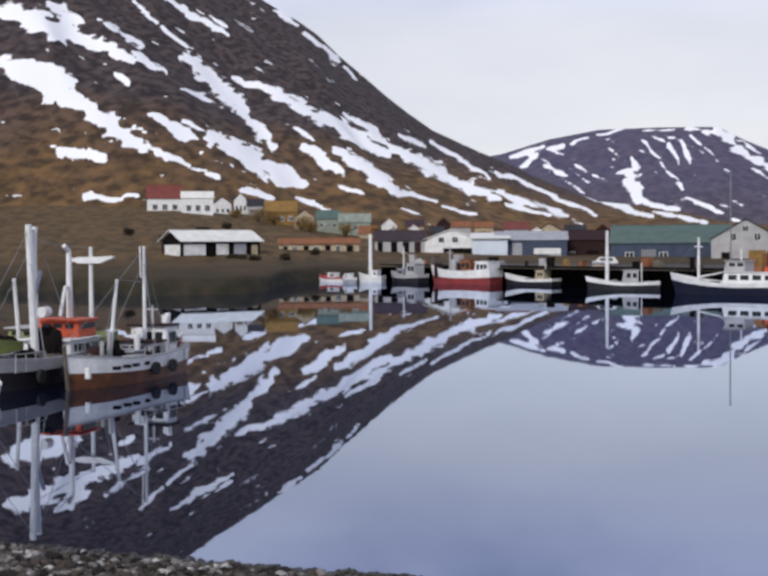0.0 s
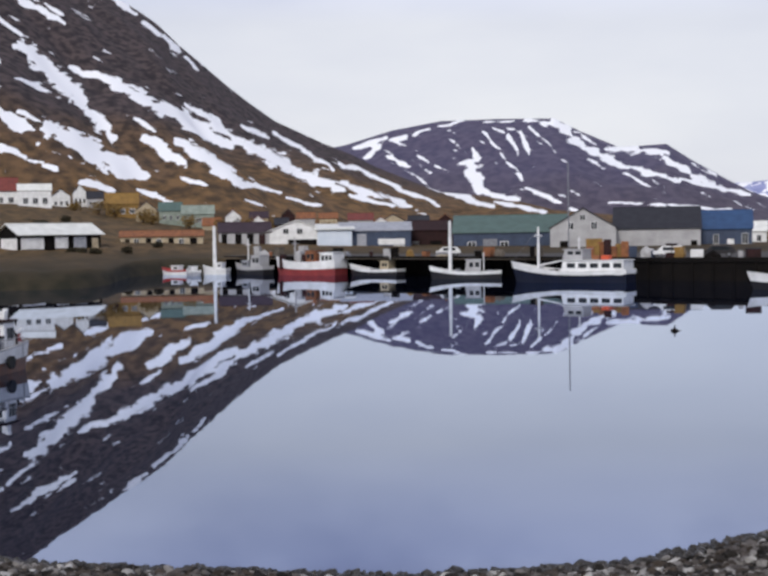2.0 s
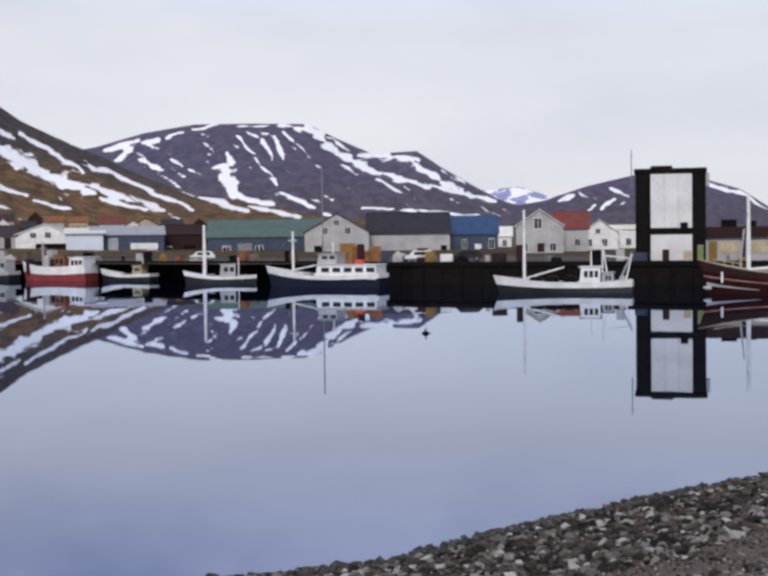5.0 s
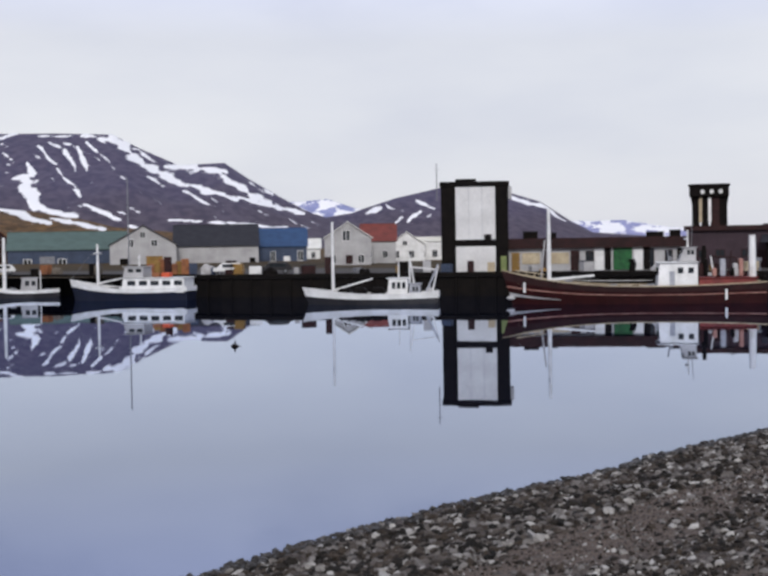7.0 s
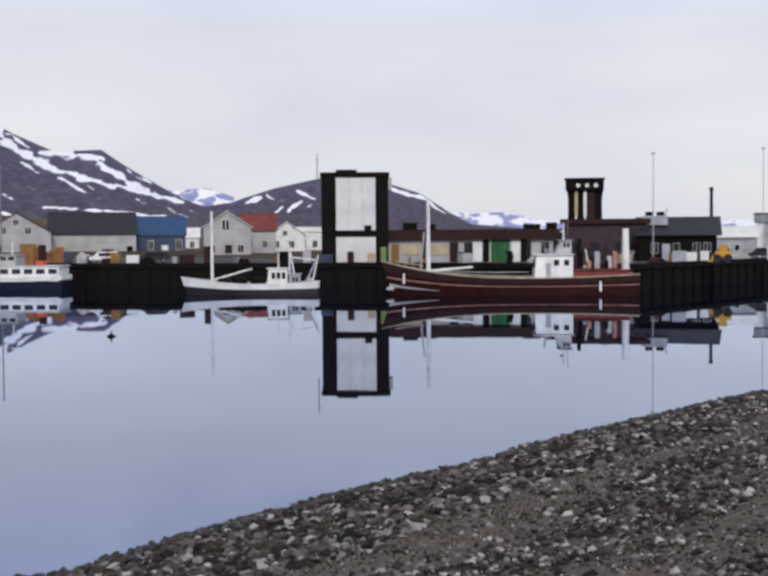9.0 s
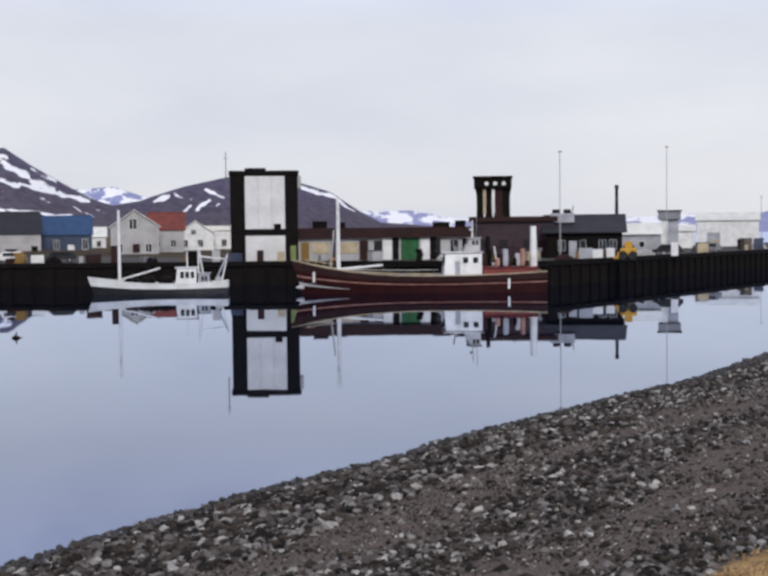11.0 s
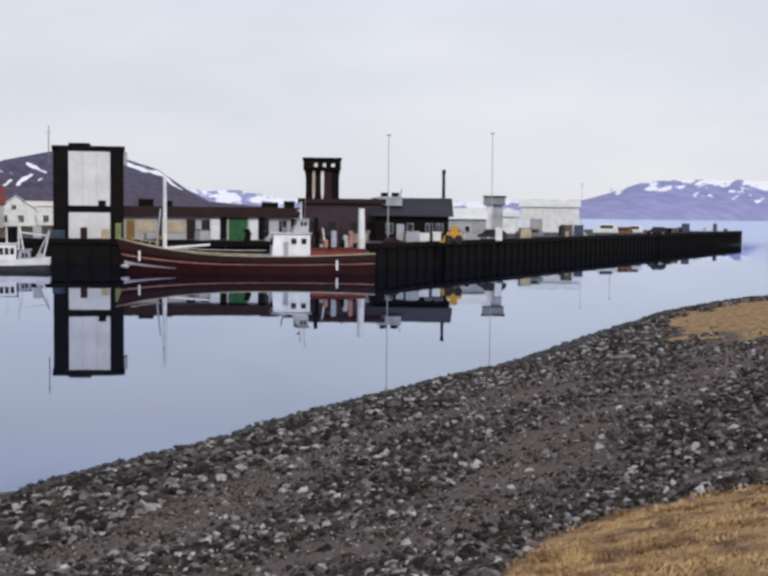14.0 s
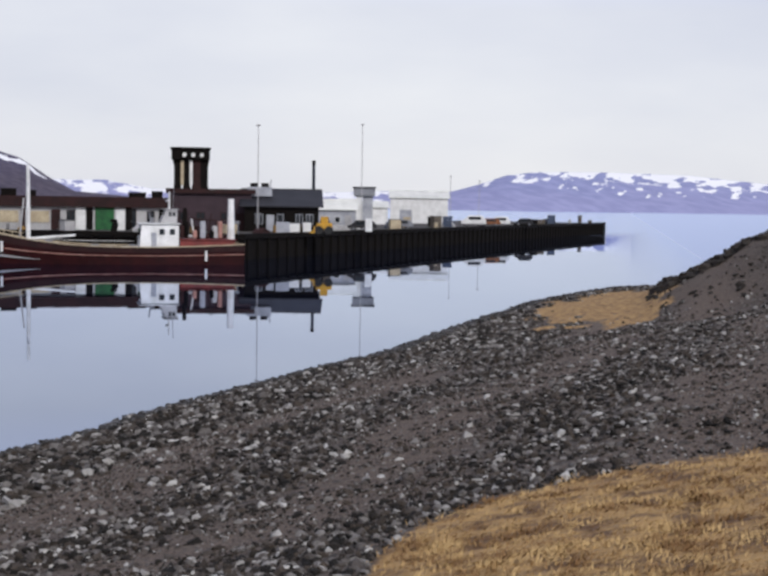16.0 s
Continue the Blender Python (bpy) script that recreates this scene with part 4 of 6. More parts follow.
house("blue_roofed_shed", -8.5, -6.2, 200, 2.7, 6.4, 9.2, 10, BLUEWALL, BLUEROOF, "dark shed with a bright blue roof", "side", [(6.6, 1.4, 0.8, 1.5), (2.4, 1.4, 0.7, 1.4)], [(4.4, 0.1, 1.0, 2.0, WHITE)], category="shed", far=298)
house("gabled_house", -5.4, -3.3, 182, 2.8, 7.4, 9.6, 8, GREYWHITE, PALEROOF, "pale grey two-storey house with gable window", "front", [(2.6, 4.2, 1.0, 1.4), (0.8, 1.0, 0.8, 1.1), (4.8, 1.0, 0.8, 1.1)], [(3.0, 0.1, 1.0, 2.0, BROWNDARK)], far=250)
house("red_roofed_house", -3.75, -2.2, 190, 3.0, 7.0, 9.4, 7, GREYWHITE, REDROOF, "white house with a red pitched roof", "side", [(0.9, 1.4, 0.7, 1.0), (3.2, 1.4, 0.7, 1.0)], far=264)
house("small_house", -2.5, -0.9, 205, 3.0, 6.4, 8.3, 7, WHITE, PALEROOF, "small white house with a pale roof", "front", [(0.8, 1.2, 0.8, 1.1), (3.2, 1.2, 0.8, 1.1), (2.2, 3.2, 0.7, 0.7)], group="small houses", far=280)
house("small_house", -1.3, -0.1, 215, 3.0, 6.8, 7.6, 7, WHITE, PALEROOF, "small white house with a pale roof", "flat", [(0.8, 1.2, 0.8, 1.1), (2.8, 1.2, 0.8, 1.1)], group="small houses", far=290)
house("cottage", -6.6, -5.6, 230, 3.0, 6.0, 7.6, 6, WHITE, PALEROOF, "little white cottage behind the yard", "side", [(0.7, 1.2, 0.7, 1.0), (2.4, 1.2, 0.7, 1.0)], group="small houses", far=320)
house("green_roofed_shed", -19.2, -14.1, 216, 2.6, 6.4, 9.3, 14, BLUEWALL, GREENROOF, "wide slate-blue shed with a faded green roof", "side", [(2.5, 1.2, 1.2, 1.0), (8.0, 1.2, 1.2, 1.0)], [(12.5, 0.1, 2.8, 2.9, BLUEWALL), (5.0, 0.1, 2.4, 2.6, STEEL)], category="shed", ribs=2.2, far=300)
house("workshop", -24.3, -21.1, 216, 2.6, 7.0, 8.4, 12, BLUEWALL, PALEGREY, "blue workshop with white door panels", "side", [(9.2, 0.8, 1.6, 1.0)], [(0.8, 0.1, 1.3, 3.6, PALEGREY), (2.9, 0.1, 1.6, 3.8, PALEGREY), (6.5, 2.0, 4.5, 1.0, WHITE)], category="workshop", far=298)
house("dark_shed", -21.3, -19.3, 228, 2.6, 7.0, 8.7, 10, BROWNDARK, BROWNDARK, "dark weathered timber harbour shed", "side", [(1.2, 1.4, 0.9, 0.9)], [(4.2, 0.1, 2.0, 2.4, BLACK)], category="shed", far=312)
# the BLACK slab paints the shade inside the open strip below the windows
house("harbour_hall", -27.5, -25.0, 222, 2.6, 7.2, 9.0, 12, WHITE, PALEROOF, "white gabled harbour hall with two small windows", "front", [(2.6, 4.1, 0.9, 0.9), (5.0, 4.1, 0.9, 0.9)], [(3.4, 1.6, 5.0, 1.5, BLACK)], category="hall", far=300)
house("hall_annex", -25.3, -23.75, 219, 2.6, 7.3, 8.3, 10, PALEBLUE, PALEROOF, "pale blue clad annex of the harbour hall", "shed", [], [], category="building", over=0.7, far=296)
house("purple_house", -29.7, -27.4, 238, 2.9, 7.2, 9.0, 9, GREYWHITE, PURPLE, "pale house with dark window bays and a mauve roof", "side", [], [(0.5, 1.2, 1.0, 2.8, BLACK), (3.0, 1.2, 1.2, 2.8, BLACK), (5.2, 1.2, 1.2, 2.8, BLACK), (7.4, 1.2, 1.2, 2.8, BROWNDARK)], far=300)
barn, w = house("long_barn", -38.3, -34.85, 262, 4.0, 7.6, 9.6, 9, BLACK, PALEROOF, "long low building with a pale roof and white wall panels", "side", [], [(0.4, 0.5, 5.0, 2.3, WHITE), (7.9, 0.6, 2.9, 2.3, WHITE), (12.1, 0.6, 2.9, 2.3, PALEGREY), (16.3, 0.5, 1.5, 2.2, CREAM)], category="barn", over=0.7, dist1=271)
part("gable_panel", cuboid(-0.06, 0.002, 0.8, 7.6, 0.4, 2.7, bevel=0.02), WHITE, barn, "white panel on the gable end")
house("low_row", -34.0, -30.4, 292, 4.2, 6.8, 8.0, 7, CREAM, RUST, "low cream row with a rusty roof", "side", [(3.0, 0.8, 1.0, 1.2), (8.0, 0.8, 1.0, 1.2), (13.0, 0.8, 1.0, 1.2)], [(1.0, 0.2, 1.0, 1.9, BLACK), (5.6, 0.2, 1.2, 2.0, BLACK), (10.6, 0.2, 1.2, 2.0, BLACK), (15.4, 0.2, 1.6, 2.0, BLACK)], category="building")
for az0, az1, dd, z, e, r, wl_, rf, nm, lb, kd in (
        (-39.8, -38.3, 418, 16.8, 22.3, 26.4, WHITE, REDROOF, "hill_house", "white hillside house with a red roof", "side"),
        (-38.3, -36.9, 410, 16.0, 22.0, 24.0, WHITE, PALEROOF, "hill_house", "white hillside house with a pale roof", "side"),
        (-36.9, -36.1, 425, 16.5, 20.6, 22.8, WHITE, DARKROOF, "hill_house", "small white house with a dark roof", "front"),
        (-36.0, -35.4, 432, 17.0, 22.0, 24.5, WHITE, DARKROOF, "hill_house", "tall narrow white house", "front"),
        (-35.4, -34.7, 428, 17.0, 20.0, 22.2, GREYWHITE, DARKROOF, "hill_house", "grey hillside house with a dark roof", "side"),
        (-34.6, -33.2, 400, 13.0, 17.4, 20.6, OCHRE, OCHRE, "ochre_house", "ochre painted house on the hillside", "side"),
        (-33.3, -32.4, 385, 11.5, 15.0, 17.4, CREAM, DARKROOF, "hill_house", "cream hillside house with a dark roof", "front"),
        (-32.3, -31.3, 380, 10.8, 14.6, 17.0, PALEGREEN, GREENROOF, "hill_house", "pale green house on the slope", "side"),
        (-31.3, -29.9, 372, 10.0, 13.4, 15.8, PALEGREEN, PALEGREEN, "hill_house", "long pale green house", "side"),
        (-29.4, -28.7, 380, 9.0, 12.5, 14.6, WHITE, REDROOF, "hill_house", "white house with a rusty roof", "front"),
        (-28.3, -27.5, 385, 8.6, 12.2, 14.0, CREAM, PURPLE, "hill_house", "cream house with a mauve roof", "side"),
        (-26.9, -26.3, 400, 8.0, 13.0, 15.0, BROWNDARK, DARKROOF, "hill_house", "dark brown house on the slope", "front"),
        (-25.2, -24.4, 390, 7.0, 11.8, 13.4, CREAM, RUST, "hill_house", "cream house with a rusty roof", "side"),
        (-23.9, -22.8, 360, 6.5, 10.8, 12.6, GREYWHITE, REDROOF, "hill_house", "pale house with a faded red roof", "side"),
        (-22.4, -21.4, 350, 6.0, 10.4, 12.0, CREAM, PURPLE, "hill_house", "cream house among the sheds", "front")):
    ww = (spot(az1, dd) - spot(az0, dd)).length
    hh = e - z

    house(nm, az0, az1, dd, z, e, r, 7, wl_, rf, lb, kd, [(ww * 0.16, hh * 0.3, ww * 0.14, hh * 0.3), (ww * 0.45, hh * 0.3, ww * 0.14, hh * 0.3), (ww * 0.74, hh * 0.3, ww * 0.14, hh * 0.3)], group="hillside houses", over=0.3)


for az0, az1, dd, z, e, r, wl_, rf, nm, lb, kd in (
        (-31.2, -30.5, 330, 6.5, 9.6, 11.4, WHITE, DARKROOF, "town_house", "small white town house with dark roof", "front"),
        (-30.4, -29.6, 318, 5.8, 9.4, 11.2, CREAM, RUST, "town_house", "cream town house with rusty roof", "side"),
        (-29.2, -28.5, 310, 5.0, 9.0, 10.8, GREYWHITE, DARKROOF, "town_house", "grey town house with dark roof", "front"),
        (-28.3, -27.6, 315, 5.0, 10.0, 11.6, WHITE, REDROOF, "town_house", "white town house with red roof", "front"),
        (-27.2, -26.6, 320, 4.8, 9.4, 11.0, BROWNDARK, DARKROOF, "town_house", "dark timber town house", "side"),
        (-26.2, -25.4, 330, 4.8, 11.0, 12.4, GREYWHITE, RUST, "town_house", "pale town house with rusty roof", "side"),
        (-22.9, -22.0, 300, 4.0, 8.9, 10.6, WHITE, RUST, "town_house", "white town house behind the workshops", "front"),
        (-21.2, -20.3, 305, 3.6, 9.0, 10.8, CREAM, DARKROOF, "town_house", "cream town house behind the workshops", "side"),
        (-19.9, -19.2, 310, 3.4, 9.6, 11.2, BROWNDARK, RUST, "town_house", "dark house with rusty roof", "front")):
    ww = (spot(az1, dd) - spot(az0, dd)).length
    house(nm, az0, az1, dd, z, e, r, 6, wl_, rf, lb, kd, [(ww * 0.15, 1.2, ww * 0.17, 1.2), (ww * 0.42, 1.2, ww * 0.17, 1.2), (ww * 0.7, 1.2, ww * 0.17, 1.2)], group="town houses", over=0.3, far=dd * 1.13)


# ---- hillside shrubs ----
def shrub(az, dist, w, h, mat, label, seed):
    """A bare, twiggy bush: stems with many small leaf clumps round them."""
    z = ground_z(az, dist)
    ob = thing("bush", spot(az, dist, z - 0.1), seed * 37.0, label, "bush", "hillside bushes")
    rnd = random.Random(seed)
    bm, lv, lf = bmesh.new(), [], []
    for i in range(7):
        a, lean = rnd.uniform(0, 6.28), rnd.uniform(0.2, 1.0) * w / 2
        tip = Vector((math.cos(a) * lean, math.sin(a) * lean, h * rnd.uniform(0.6, 1.0)))
        rod(bm, (0, 0, 0), tip, 0.09, 0.02, 5)
        for k in range(60):
            f = rnd.uniform(0.35, 1.05)
            c = tip * f + Vector((rnd.gauss(0, 0.16) * w, rnd.gauss(0, 0.16) * w, rnd.gauss(0, 0.10) * h))
            u, v = Vector((rnd.gauss(0, 1), rnd.gauss(0, 1), rnd.gauss(0, 1))).normalized() * 0.3, Vector((rnd.gauss(0, 1), rnd.gauss(0, 1), rnd.gauss(0, 1))).normalized() * 0.22
            j = len(lv)
            lv += [c - u, c + v, c + u, c - v]
            lf.append((j, j + 1, j + 2, j + 3))
    part("stem", bm, BROWNDARK, ob)
    me = bpy.data.meshes.new("crown")
    me.from_pydata(lv, [], lf)
    me.materials.append(mat)
    new("crown", me).parent = ob


DRYLEAF = material("dry_ochre_leaves", (0.24, 0.15, 0.045), (0.10, 0.065, 0.025), 0.8, 0.9, bump=0)
DARKLEAF = material("dark_olive_twigs", (0.05, 0.042, 0.022), (0.024, 0.020, 0.013), 0.8, 0.9, bump=0)
for i, (az, dist, w_, h_) in enumerate(((-34.9, 396, 6, 5), (-34.2, 392, 5, 4.4), (-33.0, 382, 5, 4), (-32.6, 372, 6, 3.6), (-31.0, 362, 5, 3.6), (-29.6, 352, 4, 3.4), (-28.6, 356, 5, 4), (-35.9, 404, 4, 3), (-27.2, 372, 4, 4), (-24.8, 362, 5, 4), (-23.4, 350, 4, 3.5))):
    shrub(az, dist, w_, h_, DRYLEAF, "dry ochre bush beside the hillside houses", 40 + i)
for i, (az, dist, w_, h_) in enumerate(((-36.1, 258, 1.8, 1.0), (-35.7, 257, 1.6, 1.0), (-35.0, 254, 2.6, 1.2), (-33.7, 262, 2.4, 1.3), (-32.4, 275, 2.2, 1.2), (-38.9, 300, 3, 1.6), (-37.4, 330, 3, 1.6), (-36.3, 346, 3, 1.8), (-40.6, 320, 3, 1.6))):
    shrub(az, dist, w_, h_, DARKLEAF, "low dark shrub on the tussock slope", 70 + i)

# ---- boats ----
def boat(name, stern, bow, beam, free, hull_mat, band_mat, label, rise=0.9, boot=None, band=0.38, group="", bulb=False, flare=1.0, rail_mat=None, strake=None, pw=2.0):
    """A hull from stern to bow points on the water. Returns the boat, its length and a function for the sheer height."""
    s, b = Vector((*stern, 0)), Vector((*bow, 0))
    L = (b - s).length
    ob = thing(name, s, math.degrees(math.atan2(b.y - s.y, b.x - s.x)), label, "boat", group)

    def sheer(t):
        return free * (1 + 0.22 * max(0, 0.35 - t) ** 1.5 * 4 + rise * max(0, (t - 0.45) / 0.55) ** pw)

    def half(t):
        return beam / 2 * (0.80 + 0.20 * min(1, t / 0.3)) * (1 - max(0, (t - 0.5) / 0.5) ** 2.4)

    def ring(t, lo, hi, pad, k=6):
        """Points from the port top down round the keel and up to starboard, between height fractions lo and hi of the sheer."""
        sh, hb = sheer(t), max(half(t), 0.03)
        out = []
        for f in [hi + (lo - hi) * i / k for i in range(k + 1)]:
            z = f * sh
            g = 0.86 + 0.14 * max(0, min(1, f)) * flare if z > 0 else 0.86 * max(0.05, 1 - (z / -1.1) ** 2)
            rake = max(0, t - 0.75) / 0.25 * 0.045 * L * (f - 0.1)
            out.append((t * L * 0.955 + rake, hb * g + pad, z))
        return out
    ts = [0, 0.08, 0.2, 0.35, 0.5, 0.62, 0.72, 0.8, 0.87, 0.93, 0.97, 1.0]
    rings = []
    for t in ts:
        left = ring(t, 0.0, 1.0 - band, 0)
        under = [(t * L * 0.955, max(half(t), 0.03) * 0.7, -0.45), (t * L * 0.955, 0.0, -0.9 if t < 0.97 else -0.3)]
        rings.append(left + under + [(x, -y, z) for x, y, z in reversed(left + under[:1])])
    part("hull", loft(rings), hull_mat, ob)
    if boot:
        rings = []
        for t in ts:
            left = ring(t, -0.1, 0.6, 0.012, 3)
            rings.append(left)
        for sgn in (1, -1):
            bm = loft([[(x, y * sgn, z) for x, y, z in rg] for rg in rings], closed=False)
            part("boot_stripe", bm, boot, ob)
    cap = 0.1 if bulb else 0.07
    for sgn in (1, -1):
        rings = []
        for t in ts:
            o = ring(t, 1.0 - band, 1.0, 0.02, 2)
            i = [(x, max(y - 0.10, 0.005), z) for x, y, z in o]
            rings.append([(x, y * sgn, z) for x, y, z in o + i[::-1]])
        part("bulwark", loft(rings), band_mat, ob)
        rings = []
        for t in ts:
            x, y, z = ring(t, 1.0 - band, 1.0, 0.0, 2)[0]
            rings.append([(x, (y + 0.05) * sgn, z), (x, (y + 0.05) * sgn, z + cap), (x, max(y - 0.13, 0.002) * sgn, z + cap), (x, max(y - 0.13, 0.002) * sgn, z)])
        part("rail", loft(rings), rail_mat or (DECK if hull_mat is WOODHULL else band_mat), ob)
    if strake:
        for sgn in (1, -1):
            rings = []
            for t in ts:
                o = ring(t, strake[0], strake[0] + 0.05, 0.06, 1)
                i = [(x, max(y - 0.1, 0.005), z) for x, y, z in o]
                rings.append([(x, y * sgn, z) for x, y, z in o + i[::-1]])
            part("rubbing_strake", loft(rings), strake[1], ob)
    x0 = ring(0, 1 - band, 1, 0, 2)
    part("transom", cuboid(-0.06, 0.08, -x0[-1][1], x0[-1][1], (1 - band) * sheer(0), sheer(0)), band_mat, ob)
    dk = []
    for t in ts[:-1]:
        p = ring(t, 1.0 - band, 1.0, -0.1, 2)[-1]
        dk.append([(p[0], max(p[1], 0.02), p[2] - 0.03), (p[0], -max(p[1], 0.02), p[2] - 0.03), (p[0], -max(p[1], 0.02), p[2] - 0.12), (p[0], max(p[1], 0.02), p[2] - 0.12)])
    part("deck", loft(dk), DECK, ob)
    if bulb:
        bm = bmesh.new()
        bmesh.ops.create_uvsphere(bm, u_segments=14, v_segments=8, radius=1, matrix=pose(L * 0.955, 0, 0.62) @ Matrix.Diagonal((0.6, 0.24, 0.22, 1)))
        part("bulbous_bow", bm, GREYWHITE, ob, "pale bulbous bow", True)
        for sgn in (1, -1):
            rings = []
            for t in (0.8, 0.85, 0.9, 0.94, 0.97, 1.0):
                o = ring(t, 0.2 + 0.04 * (t - 0.8) / 0.2, 0.215 + 0.13 * (t - 0.8) / 0.2, 0.03, 1)
                rings.append([(x, y * sgn, z) for x, y, z in o + [(x, max(y - 0.08, 0.004), z) for x, y, z in reversed(o)]])
            part("bow_stripe", loft(rings), GREYWHITE, ob, "white painted bow stripe")
    return ob, L, lambda t: sheer(t) * (1 - band)


def cabin(ob, x0, x1, wy, z0, z1, mat, roof_mat=None, rows=1, n=3, slant=0.25, name="wheelhouse"):
    """A wheelhouse with a raked front, a roof and windows on each side."""
    d = slant
    bm = loft([[(x0, -wy, z0), (x1, -wy, z0), (x1 - d, -wy * 0.94, z1), (x0, -wy * 0.94, z1)], [(x0, wy, z0), (x1, wy, z0), (x1 - d, wy * 0.94, z1), (x0, wy * 0.94, z1)]])
    bmesh.ops.bevel(bm, geom=bm.edges[:], offset=0.05, segments=1, affect="EDGES")
    c = part(name, bm, mat, ob)
    part("roof", cuboid(x0 - 0.15, x1 - d + 0.25, -wy - 0.08, wy + 0.08, z1, z1 + 0.09, bevel=0.03), roof_mat or mat, c)
    hh = (z1 - z0)
    for i in range(n):
        a = x0 + 0.2 + (x1 - x0 - d - 0.35) * i / n
        bb = a + (x1 - x0 - d - 0.35) / n * 0.68
        for sg in (1, -1):
            part("window", cuboid(a, bb, sg * wy * 0.95, sg * (wy + 0.025), z0 + hh * 0.52, z0 + hh * 0.84), GLASS, c)
    for y in (-wy * 0.55, 0.0, wy * 0.55):
        part("window", cuboid(x1 - d - 0.06, x1 - d * 0.55, y - wy * 0.2, y + wy * 0.2, z0 + hh * 0.55, z0 + hh * 0.84), GLASS, c)
    return c


def mast(ob, x, z0, z1, r=0.1, y=0.0, lean=0.0, mat=None, boom=None, arm=0.0, name="mast"):
    r *= 1.35 if ob.location.y > 100 else 1.0
    m = part(name, pole((x, y, z0), (x + lean, y, z1), r, r * 0.72), mat or WHITE, ob)
    if boom:
        part("boom", pole((x, y, z0 + 0.8), (x + boom[0], y, z0 + 0.8 + boom[1]), r * 0.7, r * 0.5), mat or WHITE, m)
    if arm:
        zz = z0 + (z1 - z0) * 0.8
        part("crosstree", pole((x + lean * 0.8, y - arm, zz), (x + lean * 0.8, y + arm, zz), r * 0.5), mat or WHITE, m)
    return m


def stay(ob, p, q, r=0.018):
    return part("stay", pole(p, q, r, seg=5), STEEL, ob)


def gear(ob, x, y, z, kind, mat):
    """A winch drum, fish box or hatch on deck."""
    if kind == "winch":
        w_ = part("winch", pole((x, y - 0.45, z + 0.4), (x, y + 0.45, z + 0.4), 0.3, seg=12), mat, ob)
        part("cheek", cuboid(x - 0.36, x + 0.36, y - 0.52, y - 0.46, z, z + 0.75), STEEL, w_)
        part("cheek", cuboid(x - 0.36, x + 0.36, y + 0.46, y + 0.52, z, z + 0.75), STEEL, w_)
    else:
        part("hatch" if kind == "hatch" else "fish_box", cuboid(x - 0.5, x + 0.5, y - 0.6, y + 0.6, z, z + 0.55, bevel=0.04), mat, ob)


# red ship
ob, L, dz = boat("red_ship", (31.3, 126.8), (5.6, 129.6), 6.2, 1.7, REDHULL, BROWNDARK, "long dark red fishing ship with a white wheelhouse at the quay", rise=1.0, pw=2.6, band=0.3, bulb=True, rail_mat=CREAM, strake=(0.5, FADEDPINK))
for x, zz in ((L * 0.9, 1.7), (3.8, 0.9)):
    part("draught_mark", cuboid(x, x + 0.2, 1.2 if x > 9 else 2.9, 1.9 if x > 9 else 3.05, zz - 0.5, zz + 0.5), WHITE, ob)
for i, (x, y, mt) in enumerate(((10.9, 1.4, CREAM), (12.3, 1.6, GREYWHITE), (13.6, 1.2, STEEL), (14.6, 1.7, CREAM), (15.8, 1.2, PALEGREY), (17.0, 1.5, DECK), (18.4, 1.0, CREAM), (20.5, 0.4, GREYWHITE), (21.6, -0.2, CREAM))):
    gear(ob, x, y, dz(x / L), "box" if i % 3 else "winch", mt)
z = dz(0.25)
wh = cabin(ob, 6.5, 10.4, 2.2, z, z + 2.75, WHITE, n=0)
for x in (7.9, 6.9):
    part("window", cuboid(x, x + 0.5, 2.06, 2.2, z + 1.75, z + 2.3), GLASS, wh)
part("door", cuboid(8.7, 9.2, 2.1, 2.24, z + 0.3, z + 1.95, bevel=0.02), PALEGREY, wh)
cabin(ob, 6.6, 8.3, 1.4, z + 2.85, z + 4.2, GREYWHITE, n=2, slant=0.6, name="upper_bridge")
part("exhaust", pole((5.9, 0.8, z + 1.5), (5.8, 0.8, z + 4.4), 0.24, 0.2, 10), BLACK, ob)
part("davit", pole((9.2, 1.6, z + 2.8), (9.4, 2.0, z + 4.0), 0.07), STEEL, ob)
part("searchlight", cuboid(8.8, 9.2, -0.2, 0.2, z + 2.84, z + 3.4, bevel=0.08), STEEL, ob)
part("aerial", pole((6.9, -0.6, z + 4.2), (6.8, -0.6, z + 6.4), 0.03), STEEL, ob)
mast(ob, 7.3, z + 4.2, z + 6.0, 0.08, arm=0.8)
part("radar_scanner", cuboid(7.3, 7.6, -0.9, 0.9, z + 5.0, z + 5.18, bevel=0.04), WHITE, ob)
cabin(ob, 0.9, 6.4, 2.0, z, z + 1.2, REDCASING, n=0, slant=0.05, name="engine_casing")
part("funnel", pole((4.6, 0.4, z + 1.1), (4.4, 0.4, z + 2.6), 0.45, 0.4, 12), BROWNDARK, ob)
for i in range(11):
    x, lift = 1.7 + 0.42 * i, 0.45 * ((i * 7) % 4)
    part("deck_gear", cuboid(x, x + 0.3 + 0.12 * (i % 3), 0.2 + 0.3 * (i % 3), 1.3 + 0.2 * (i % 2), z + 1.38, z + 1.75 + lift, bevel=0.09), (BROWNDARK, PALEGREY, BROWNDARK, BLACK, GREYWHITE, FADEDPINK)[i * 5 % 6], ob)
